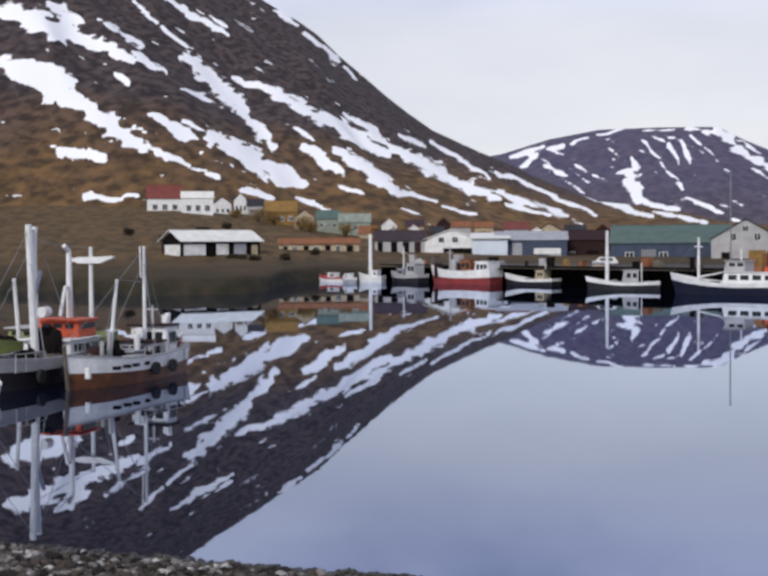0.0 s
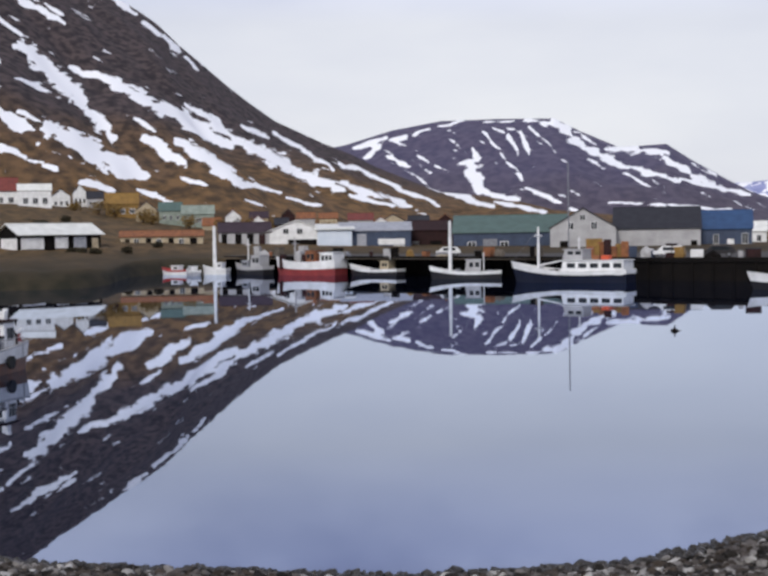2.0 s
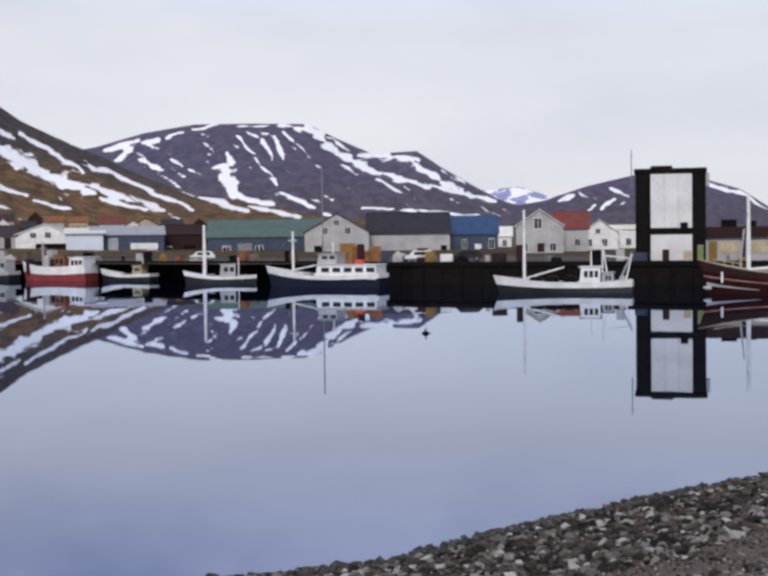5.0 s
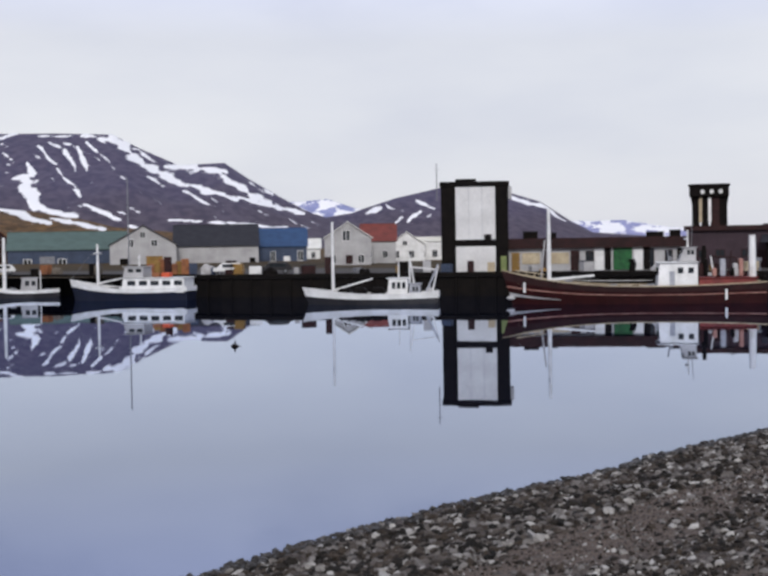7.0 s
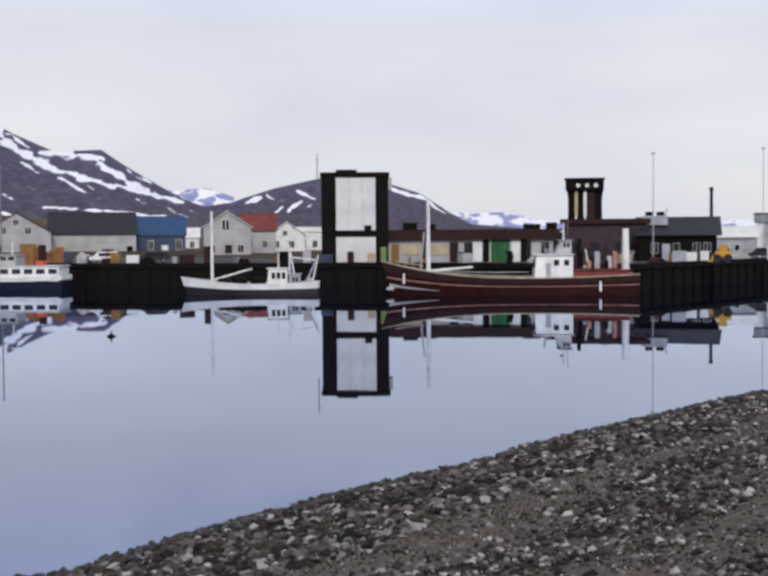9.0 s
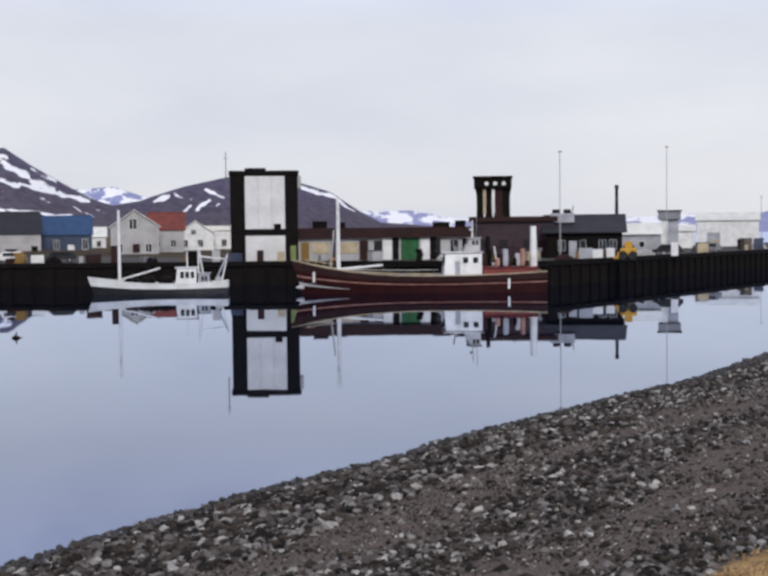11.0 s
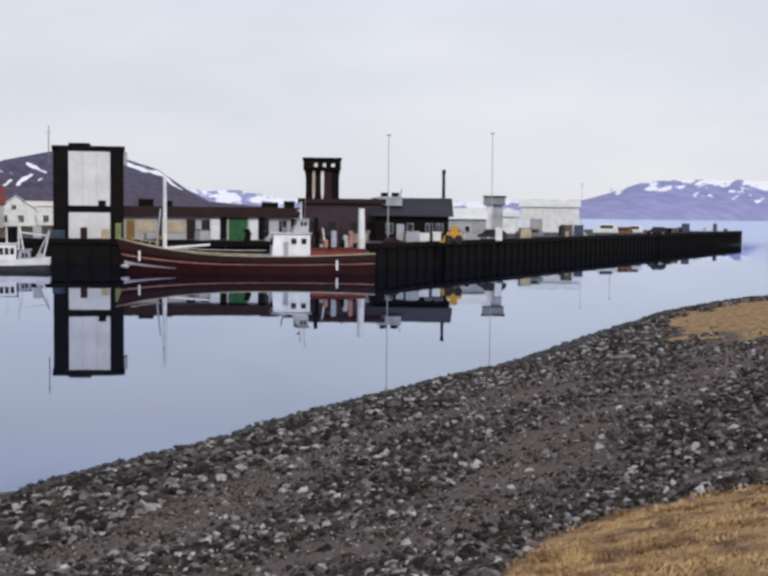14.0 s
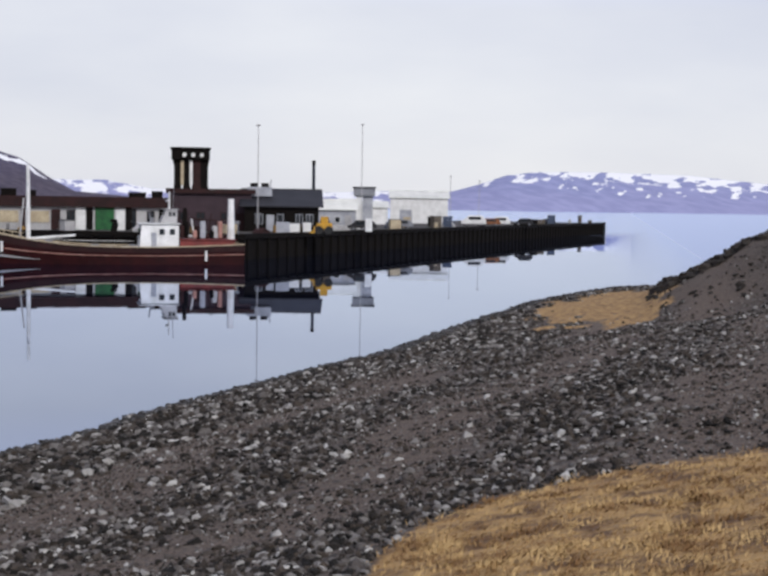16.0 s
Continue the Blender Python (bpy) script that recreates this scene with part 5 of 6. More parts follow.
for x, top, lean in ((2.3, 3.3, 0.5), (3.6, 3.9, -0.4), (4.9, 3.4, 0.3)):
    part("gallows", pole((x, 1.2, z + 1.3), (x + lean, 1.2, z + top), 0.09, 0.07), BROWNDARK if x < 4 else WHITE, ob)
part("gallows_bar", pole((2.8, 1.2, z + 3.2), (5.2, 1.2, z + 3.35), 0.08), BROWNDARK, ob)
mast(ob, L * 0.845, dz(0.84), 6.4, 0.08, lean=-0.5, mat=GREYWHITE, name="foremast_leg")
for x in (21.6, 22.4, 23.2, 24.0):
    part("rail_post", pole((x, 0.6, dz(x / L)), (x, 0.6, dz(x / L) + 1.35), 0.05), CREAM, ob)
part("rail_bar", pole((21.4, 0.6, dz(21.6 / L) + 1.3), (24.3, 0.6, dz(24.0 / L) + 1.4), 0.05), CREAM, ob)
mast(ob, 1.1, z - 0.3, 6.6, 0.32, mat=WHITE, name="aft_post")
mast(ob, L * 0.81, dz(0.81), 9.6, 0.17, boom=(-4.5, 0.4), arm=0.9)
for x in (11.5, 13.2, 15.0, 17.4):
    gear(ob, x, 0, dz(x / L), "hatch", GREYWHITE)
gear(ob, 19.0, 0, dz(0.8), "winch", STEEL)
for x in (10.6, 12.4, 14.2, 16.0, 17.8):
    part("deck_rail", cuboid(x, x + 1.78, -2.85, -2.8, dz(x / L) + 0.95, dz(x / L) + 1.0), WHITE, ob)

# white boat with black hull
ob, L, dz = boat("white_boat", (-0.7, 134), (-15.2, 134.5), 4.4, 1.05, BLACKHULL, WHITE, "black-hulled fishing boat with white bulwarks and white wheelhouse", rise=0.7, band=0.5)
z = dz(0.3)
cabin(ob, 3.2, 5.4, 1.4, z, z + 2.1, WHITE)
cabin(ob, 1.9, 3.2, 1.2, z, z + 1.5, PALEGREY, n=2, name="engine_casing")
mast(ob, L * 0.77, dz(0.78), 8.7, 0.13, boom=(-4.2, 1.2), arm=0.5)
mast(ob, 1.6, z, z + 3.6, 0.08, lean=-1.6, mat=PALEGREY, name="gantry")
mast(ob, 1.6, z, z + 3.2, 0.08, y=0.9, lean=-1.5, mat=PALEGREY, name="gantry")
mast(ob, 4.2, z + 2.1, z + 3.9, 0.06, arm=0.5)
for x, top, lean in ((0.7, 3.4, -0.7), (2.4, 3.9, 0.5), (3.0, 4.6, 0.0)):
    mast(ob, x, z + 0.4, z + top, 0.07, y=0.5, lean=lean, arm=0.4 if lean == 0 else 0.0, name="gantry_leg")
part("gantry_bar", pole((0.2, 0.5, z + 3.0), (2.8, 0.5, z + 3.3), 0.07), WHITE, ob)
part("net_roller", pole((1.0, -0.9, z + 0.9), (1.0, 0.9, z + 0.9), 0.32, seg=12), GREYWHITE, ob)
part("stern_shelter", cuboid(0.1, 1.5, -1.3, 1.3, z, z + 0.7, bevel=0.1), WHITE, ob)
gear(ob, 7.5, 0, dz(0.5), "hatch", BLACK)
for x in (6.4, 8.3, 9.9):
    part("fishing_net", cuboid(x - 0.7, x + 0.7, -1.2, 1.2, dz(0.5) - 0.05, dz(0.5) + 1.25 - 0.1 * (x > 9), bevel=0.3), BLACK, ob)
gear(ob, 9.3, 0, dz(0.6), "winch", STEEL)
gear(ob, 1.0, 0.5, dz(0.1), "box", WHITE)

# navy boat
ob, L, dz = boat("navy_boat", (-30.6, 152.3), (-46.2, 154.6), 4.6, 1.35, BLUEHULL, WHITE, "navy-blue fishing boat with white shelter deck", rise=0.9, band=0.32)
z = dz(0.3)
cabin(ob, 0.3, 8.3, 1.9, z, z + 1.75, WHITE, n=5, name="shelter_deck")
cabin(ob, 5.6, 8.2, 1.5, z + 1.85, z + 3.1, GREYWHITE, n=2)
mast(ob, 12.0, dz(0.8), 6.9, 0.14, boom=(-3.0, 0.6), arm=1.1)
mast(ob, 6.6, z + 3.1, z + 4.6, 0.08, arm=0.5, mat=WHITE)
gear(ob, 10.0, 0, dz(0.66), "hatch", BLACK)
gear(ob, 3.0, 0.2, z + 1.84, "box", ORANGE)
gear(ob, 4.4, -0.3, z + 1.84, "box", RUST)
stay(ob, (12.0, 0, 6.7), (L * 0.99, 0, 2.5))

# two smaller boats
ob, L, dz = boat("small_boat", (-51.6, 168.0), (-61.2, 165.2), 3.4, 0.9, BLACKHULL, WHITE, "small dark boat with white gunwale and a tall mast", rise=1.0, band=0.36, group="small boats")
z = dz(0.3)
cabin(ob, 2.8, 5.0, 1.1, z, z + 2.0, GREYWHITE, n=2)
mast(ob, L * 0.7, dz(0.7), 8.0, 0.2, arm=0.4)
mast(ob, 2.4, z, z + 3.0, 0.07, arm=0.5)
gear(ob, 1.5, 0, z, "box", PALEGREY)
gear(ob, 6.0, 0, dz(0.55), "winch", STEEL)
ob, L, dz = boat("small_boat", (-71.0, 179.5), (-80.6, 182), 3.2, 0.9, BLACKHULL, WHITE, "small dark open boat with white gunwale", rise=1.0, band=0.4, group="small boats")
z = dz(0.3)
cabin(ob, 1.7, 3.4, 1.0, z, z + 1.7, CREAM, n=2)
mast(ob, 2.0, z + 1.7, z + 3.0, 0.06)
gear(ob, 5.0, 0, dz(0.5), "hatch", STEEL)

# red-bottomed trawler
ob, L, dz = boat("trawler", (-82.3, 182.5), (-95.0, 185), 4.8, 2.1, REDBOOT, WHITE, "white trawler with a red bottom and rusty deck gear", rise=0.4, band=0.54)
z = dz(0.3)
cabin(ob, 0.4, 3.0, 1.7, z, z + 2.6, WHITE, n=3, slant=0.1, name="aft_house")
cabin(ob, 4.0, 6.2, 1.5, z, z + 2.9, RUST, n=2, name="deckhouse")
for i in range(7):
    x = 3.4 + 1.15 * i
    part("gear_heap", cuboid(x, x + 0.9, 0.2 - 0.3 * (i % 2), 1.6, z, z + 1.3 + 0.55 * ((i * 5) % 4), bevel=0.2), (ORANGE, RUST, BROWNDARK, GREYWHITE, RUST, BLACK, BROWNDARK)[i], ob)
mast(ob, 9.0, dz(0.65), 6.0, 0.12, arm=0.8, mat=GREYWHITE)
gear(ob, 7.6, 0, dz(0.6), "winch", ORANGE)
gear(ob, 10.8, 0, dz(0.75), "box", RUST)

# moored skiffs and the far mast boat
ob, L, dz = boat("mast_boat", (-105.6, 188.0), (-110.2, 187.6), 2.6, 0.9, WHITE, WHITE, "small white boat with a stout mast", rise=0.8, band=0.4, group="small boats")
mast(ob, 2.4, dz(0.4), 8.2, 0.26)
cabin(ob, 0.8, 2.0, 0.8, dz(0.2), dz(0.2) + 1.4, WHITE, n=2)
ob, L, dz = boat("work_boat", (-97.5, 187), (-105.5, 190.5), 3.2, 1.2, BLACKHULL, GREYWHITE, "dark work boat with pale house and clutter", rise=0.6, band=0.4, group="small boats")
cabin(ob, 1.0, 3.4, 1.1, dz(0.3), dz(0.3) + 2.4, GREYWHITE, n=2)
cabin(ob, 4.4, 6.2, 0.9, dz(0.6), dz(0.6) + 1.5, PALEGREY, n=2, name="deckhouse")
mast(ob, 5.2, dz(0.6), 6.0, 0.1, arm=0.5)
for (sx, sy), (bx, by), hm, lb in (((-112, 186), (-118.5, 188), WHITE, "white skiff with a red stripe"), ((-107.5, 181), (-110.5, 183.5), PALEGREY, "grey motor skiff"), ((-121, 188), (-124, 190), WHITE, "small white dinghy")):
    ob, L, dz = boat("skiff", (sx, sy), (bx, by), 1.9, 0.75, hm, RED if "red" in lb else WHITE, lb + " on the still water", rise=0.7, band=0.3, group="skiffs")
    cabin(ob, L * 0.3, L * 0.6, 0.6, dz(0.4), dz(0.4) + 1.0, WHITE, n=1)

# oak cutter and its neighbours
ob, L, dz = boat("oak_cutter", (-39.6, 48.9), (-37.9, 40.0), 3.0, 1.1, WOODHULL, WHITE, "oak-hulled fishing cutter with white bulwarks and aft wheelhouse", rise=0.32, band=0.5, rail_mat=GREYWHITE)
z = dz(0.2)
cabin(ob, 0.83, 1.92, 1.0, z, z + 1.75, WHITE, BROWNDARK, n=2, slant=0.1)
cabin(ob, 1.95, 3.33, 0.9, z, z + 1.05, GREYWHITE, BROWNDARK, n=3, name="companion_house")
cabin(ob, 3.39, 4.35, 0.7, z, z + 0.7, PALEGREY, n=2, slant=0.05, name="hatch_house")
m_ = mast(ob, 2.18, z + 1.1, 6.1, 0.1)
part("aerial", pole((2.18, 0, 4.6), (2.50, 0, 4.7), 0.04), WHITE, m_)
part("aerial", pole((2.50, 0, 4.7), (2.56, 0, 6.1), 0.04), WHITE, m_)
mast(ob, 5.50, z, 4.6, 0.1, lean=-0.83, name="derrick")
mast(ob, 5.38, z, 2.3, 0.14, mat=GREYWHITE, name="samson_post")
mast(ob, 6.02, z, 1.9, 0.12, mat=GREYWHITE, name="samson_post")
mast(ob, 1.41, z + 1.8, z + 2.7, 0.06, arm=0.3)
part("lamp_box", cuboid(2.56, 2.78, -0.2, 0.2, z + 1.25, z + 1.7, bevel=0.03), WHITE, ob)
part("lamp_box", cuboid(1.28, 1.47, 0.5, 0.8, z + 1.85, z + 2.25, bevel=0.03), WHITE, ob)
part("stern_boom", pole((0.19, 0, 1.25), (-1.66, 0, 1.75), 0.13, 0.09), WHITE, ob)
part("rudder_head", cuboid(-0.29, 0.10, -0.35, 0.35, 0.7, 1.5, bevel=0.08), RED, ob, "red-painted rudder head")
part("stern_net", cuboid(0.26, 0.77, -0.9, 0.9, z, z + 1.3, bevel=0.2), BLACK, ob, "black net drum")
part("stem_post", pole((L * 0.965, 0, -0.3), (L * 1.0, 0, 1.9), 0.1, 0.09), DECK, ob)
for t in (0.5, 0.6, 0.68, 0.78):
    part("scupper", cuboid(L * t, L * t + 0.3, 1.3, 1.56, 0.78, 0.92), BLACK, ob)
gear(ob, 6.53, 0, dz(0.75), "winch", STEEL)
gear(ob, 7.17, 0.1, dz(0.8), "box", BROWNDARK)
gear(ob, 4.86, 0.3, dz(0.5), "box", CREAM)
gear(ob, 5.70, 0.6, dz(0.5), "hatch", DECK)
part("fender", pole((L * 0.93, 0.75, 0.5), (L * 0.93, 0.75, 0.95), 0.13, seg=10), WHITE, ob)
part("net_bundle", cuboid(5.6, 6.2, -0.9, 0.0, z, z + 1.1, bevel=0.25), BROWNDARK, ob, "dark bundled nets")


def net_pile(ob, x, y, z, w, d, h, mat, seed):
    """A slumped, lumpy pile of nets on deck."""
    bm = bmesh.new()
    bmesh.ops.create_icosphere(bm, subdivisions=3, radius=1)
    for v in bm.verts:
        v.co *= 1 + 0.45 * noise.noise(v.co * 1.9 + Vector((seed * 2.3, 0, 0))) + 0.15 * noise.noise(v.co * 5)
        v.co = Vector((x + v.co.x * w, y + v.co.y * d, z + max(-0.1, v.co.z) * h))
    part("fishing_net", bm, mat, ob)


def deck_rails(ob, L, dz, y, t0, t1, n, h, mat):
    """Stanchions with two wires along one side of the deck."""
    pts = [(L * (t0 + (t1 - t0) * i / n), dz(t0 + (t1 - t0) * i / n)) for i in range(n + 1)]
    for x, z_ in pts:
        part("stanchion", pole((x, y, z_), (x, y, z_ + h), 0.03, seg=6), mat, ob)
    for (x0, z0_), (x1, z1_) in zip(pts, pts[1:]):
        for f in (0.55, 1.0):
            part("rail_wire", pole((x0, y, z0_ + h * f), (x1, y, z1_ + h * f), 0.018, seg=5), mat, ob)


net_pile(ob, 4.7, -0.3, z, 0.55, 0.6, 1.25, BLACK, 1)
net_pile(ob, 0.55, 0.2, z, 0.5, 0.7, 1.5, BLACK, 2)
net_pile(ob, 3.2, 0.75, z, 0.5, 0.3, 0.7, BROWNDARK, 3)
net_pile(ob, 7.6, 0.1, dz(0.85), 0.5, 0.5, 0.8, DECK, 4)
deck_rails(ob, L, dz, 1.3, 0.08, 0.5, 5, 1.0, GREYWHITE)
for p_, q_ in (((2.18, 0, 6.0), (L * 0.98, 0, 1.9)), ((2.18, 0, 6.0), (0.2, 0, 1.6)), ((2.18, 0, 5.4), (3.6, 1.35, 1.2)), ((2.18, 0, 5.4), (3.6, -1.35, 1.2)), ((4.67, 0, 4.6), (2.2, 0, 4.4)), ((4.67, 0, 4.6), (7.4, 0.8, 1.3))):
    stay(ob, p_, q_, 0.016)
for x in (2.4, 4.0):
    part("tyre_fender", pole((x, 1.5, 0.55), (x, 1.66, 0.55), 0.3, seg=12), TYRE, ob)
part("gutting_table", cuboid(4.2, 5.2, 0.5, 1.1, z + 0.5, z + 0.62, bevel=0.02), GREYWHITE, ob)
part("cowl_vent", pole((3.8, 0.5, z + 0.6), (3.8, 0.5, z + 1.5), 0.12, 0.16, 10), WHITE, ob)
part("cowl_vent", pole((1.2, 0.7, z + 1.8), (1.2, 0.7, z + 2.35), 0.1, 0.14, 10), WHITE, ob)
ob, L, dz = boat("orange_cutter", (-43.0, 46.4), (-40.4, 36.8), 3.0, 1.15, BLACKHULL, GREYWHITE, "dark cutter with an orange wheelhouse and heavy masts", rise=0.3, band=0.4)
z = dz(0.2)
cabin(ob, 0.33, 3.17, 1.25, z, z + 1.05, WHITE, n=3, slant=0.05, name="trunk")
cabin(ob, 0.3, 2.1, 1.1, z + 1.14, z + 1.9, ORANGE, ORANGE, n=4, slant=0.1)
part("life_raft", pole((2.24, -0.4, z + 2.35), (2.84, -0.4, z + 2.35), 0.25, seg=12), WHITE, ob)
mast(ob, 0.86, z + 2.0, 5.9, 0.17, boom=None)
part("mast_arm", pole((0.86, 0, 5.9), (1.32, 0, 6.15), 0.1), WHITE, ob)
part("mast_leg", pole((1.78, 0, z + 2.1), (1.25, 0, 4.2), 0.09), WHITE, ob)
part("mast_leg", pole((1.25, 0, 4.2), (0.92, 0, 4.2), 0.07), WHITE, ob)
mast(ob, 4.09, z - 0.1, 7.1, 0.2, lean=0.49)
part("mast_fork", pole((4.36, 0, 3.6), (4.03, 0, 7.0), 0.15, 0.13), WHITE, ob)
part("mast_fork", pole((4.29, 0, 3.6), (3.56, 0, 5.0), 0.1), PALEGREY, ob)
gear(ob, 4.88, 0, dz(0.55), "winch", STEEL)
gear(ob, 3.56, 0.3, dz(0.4), "box", DECK)
gear(ob, 5.68, 0.2, dz(0.65), "hatch", BLACK)
gear(ob, 6.47, -0.2, dz(0.75), "box", BLUEWALL)
net_pile(ob, 3.4, 0.2, z, 0.5, 0.8, 1.7, BLACK, 6)
net_pile(ob, 5.9, 0.4, dz(0.6), 0.7, 0.6, 0.9, BLACK, 7)
net_pile(ob, 7.4, 0.2, dz(0.8), 0.6, 0.5, 0.7, BROWNDARK, 8)
deck_rails(ob, L, dz, 1.3, 0.05, 0.4, 5, 0.95, WHITE)
deck_rails(ob, L, dz, 1.25, 0.55, 0.8, 3, 0.8, GREYWHITE)
for p_, q_ in (((4.5, 0, 6.9), (L * 0.98, 0, 1.8)), ((4.5, 0, 6.9), (0.9, 0, 5.8)), ((4.5, 0, 5.6), (5.6, 1.3, 1.2)), ((0.86, 0, 5.8), (0.1, 0, 1.6)), ((4.0, 0, 6.8), (2.4, 1.2, 1.3))):
    stay(ob, p_, q_, 0.016)
for x in (2.0, 4.3, 6.4):
    part("tyre_fender", pole((x, 1.48, 0.5), (x, 1.64, 0.5), 0.3, seg=12), TYRE, ob)
ob, L, dz = boat("green_cutter", (-47.4, 52.3), (-44.6, 42.0), 3.6, 1.3, BLACKHULL, LIMEGREEN, "dark cutter with lime-green upperworks", rise=0.4, band=0.4)
z = dz(0.3)
cabin(ob, 4.4, 7.0, 1.2, z + 0.6, z + 1.3, LIMEGREEN, GREYWHITE, n=3)
mast(ob, 0.2, z, 6.1, 0.14, arm=0.0)
mast(ob, 6.2, z + 1.4, 6.6, 0.18)
part("spreader", loft([[(0.2, yy, 5.4 + dzz) for yy, dzz in ((-1.4, 0.05), (-0.6, -0.18), (0.6, -0.18), (1.4, 0.1), (1.4, 0.22), (0.4, 0.16), (-0.5, 0.16))], [(0.45, yy, 5.4 + dzz) for yy, dzz in ((-1.4, 0.05), (-0.6, -0.18), (0.6, -0.18), (1.4, 0.1), (1.4, 0.22), (0.4, 0.16), (-0.5, 0.16))]]), WHITE, ob, "white radar spreader")
mast(ob, 7.6, z, 4.6, 0.12, lean=0.5)
gear(ob, 8.0, 0, dz(0.6), "winch", STEEL)
net_pile(ob, 3.0, 0.2, z, 0.9, 0.9, 1.3, BLACK, 9)
net_pile(ob, 9.0, 0.0, dz(0.8), 0.7, 0.7, 0.9, BLACK, 10)
stay(ob, (6.2, 0, 6.4), (L * 0.97, 0, 2.2), 0.016)
stay(ob, (0.2, 0, 6.0), (6.2, 0, 6.4), 0.016)
ob, L, dz = boat("dinghy", (-37.5, 35.0), (-39.6, 37.2), 1.4, 0.6, REDBOOT, WHITE, "white and red dinghy afloat beside the cutters", rise=0.5, band=0.45)
part("thwart", cuboid(1.0, 1.3, -0.55, 0.55, 0.3, 0.36), DECK, ob)

# ---- quayside things ----
def lamp_post(az, dist, top, label):
    ob = thing("lamp_post", spot(az, dist, QUAY_Z), -az, label, "lamp", "harbour lamps")
    h = top - QUAY_Z
    part("post", pole((0, 0, 0), (0, 0, h), 0.07, 0.045), GREYWHITE, ob)
    part("base", pole((0, 0, 0), (0, 0, 0.5), 0.2, 0.16, 10), STEEL, ob)
    part("head", cuboid(-0.26, 0.26, -0.26, 0.26, h, h + 0.18, bevel=0.05), GREYWHITE, ob)


for az, dist, top in ((14.58, 158, 15.7), (19.22, 186, 17.8), (23.2, 262, 12.4), (24.48, 285, 12.0)):
    lamp_post(az, dist, top, "tall thin grey harbour lamp post")
ob = thing("flagpole", spot(-14.07, 181, 2.6), 0, "tall thin pole in the harbour yard", "pole")
part("shaft", pole((0, 0, 0), (0, 0, 13.4), 0.11, 0.08), STEEL, ob)
part("truck", pole((0, 0, 13.4), (0, 0, 13.55), 0.09), STEEL, ob)


def vehicle(name, az, dist, length, height, mat, label, turn=None, group="quay vehicles"):
    ob = thing(name, spot(az, dist, QUAY_Z), -az if turn is None else turn, label, "vehicle", group)
    bm = loft([[(x, y, z) for x, z in ((0, 0.45), (0, height * 0.55), (length * 0.12, height * 0.6), (length * 0.28, height), (length * 0.85, height), (length, height * 0.6), (length, 0.45))] for y in (0, 1.8)])
    bmesh.ops.bevel(bm, geom=bm.edges[:], offset=0.06, segments=1, affect="EDGES")
    part("body", bm, mat, ob)
    part("side_window", cuboid(length * 0.3, length * 0.8, -0.02, 0.03, height * 0.62, height * 0.9), GLASS, ob)
    for x in (length * 0.2, length * 0.8):
        for y in (0.02, 1.6):
            wv = part("wheel", pole((x, y, 0.36), (x, y + 0.22, 0.36), 0.36, seg=14), TYRE, ob)
            part("rim", pole((x, y - 0.02, 0.36), (x, y + 0.24, 0.36), 0.18, seg=10), STEEL, wv)
    return ob


vehicle("van", 23.7, 236, 4.6, 2.0, WHITE, "white van parked on the pier")
vehicle("van", 25.0, 243, 3.8, 1.8, WHITE, "small white van near the pier end")
vehicle("car", 26.1, 252, 3.6, 1.5, BLACKHULL, "dark car parked far out on the pier")
vehicle("car", 24.5, 238, 4.0, 1.5, RUST, "rust-red car on the pier")
vehicle("car", -12.0 + 3.7, 170, 4.2, 1.5, BLACKHULL, "dark car parked on the quay")
vehicle("car", -10.4, 169, 4.2, 1.55, WHITE, "white car parked on the quay")
vehicle("car", 18.6, 172, 4.0, 1.5, BLACKHULL, "dark car behind the kerb of the quay")
vehicle("car", 20.3, 190, 4.2, 1.5, STEEL, "grey car on the pier")
vehicle("car", -20.0, 205, 4.0, 1.5, WHITE, "white car between the sheds")
ob = thing("loader", spot(17.02, 152, QUAY_Z), -17, "yellow wheel loader parked on the quay", "machine")
part("body", cuboid(0.5, 2.4, 0, 1.6, 0.6, 1.3, bevel=0.08), YELLOW, ob)
part("cab", cuboid(1.0, 1.9, 0.2, 1.4, 1.3, 2.1, bevel=0.06), YELLOW, ob)
part("bucket", prism([(-0.3, 0.1), (0.3, 0.1), (0.35, 0.9), (0.2, 0.9), (0.1, 0.35), (-0.3, 0.25)], -0.2, 1.8), YELLOW, ob)
for x in (0.8, 2.0):
    for y in (-0.1, 1.4):
        part("wheel", pole((x, y, 0.5), (x, y + 0.3, 0.5), 0.5, seg=14), TYRE, ob)
ob = thing("scrap_heap", spot(-13.3, 170, QUAY_Z), 12, "heap of rusty steel and nets on the quay", "scrap")
for i in range(7):
    x = 0.75 * i
    part("plate", cuboid(x, x + 1.0, (i % 3) * 0.4, 1.6, 0, 1.6 + 0.5 * ((i * 5) % 4) * 0.6, bevel=0.08), (RUST, OCHRE, RUST, BROWNDARK)[i % 4], ob)
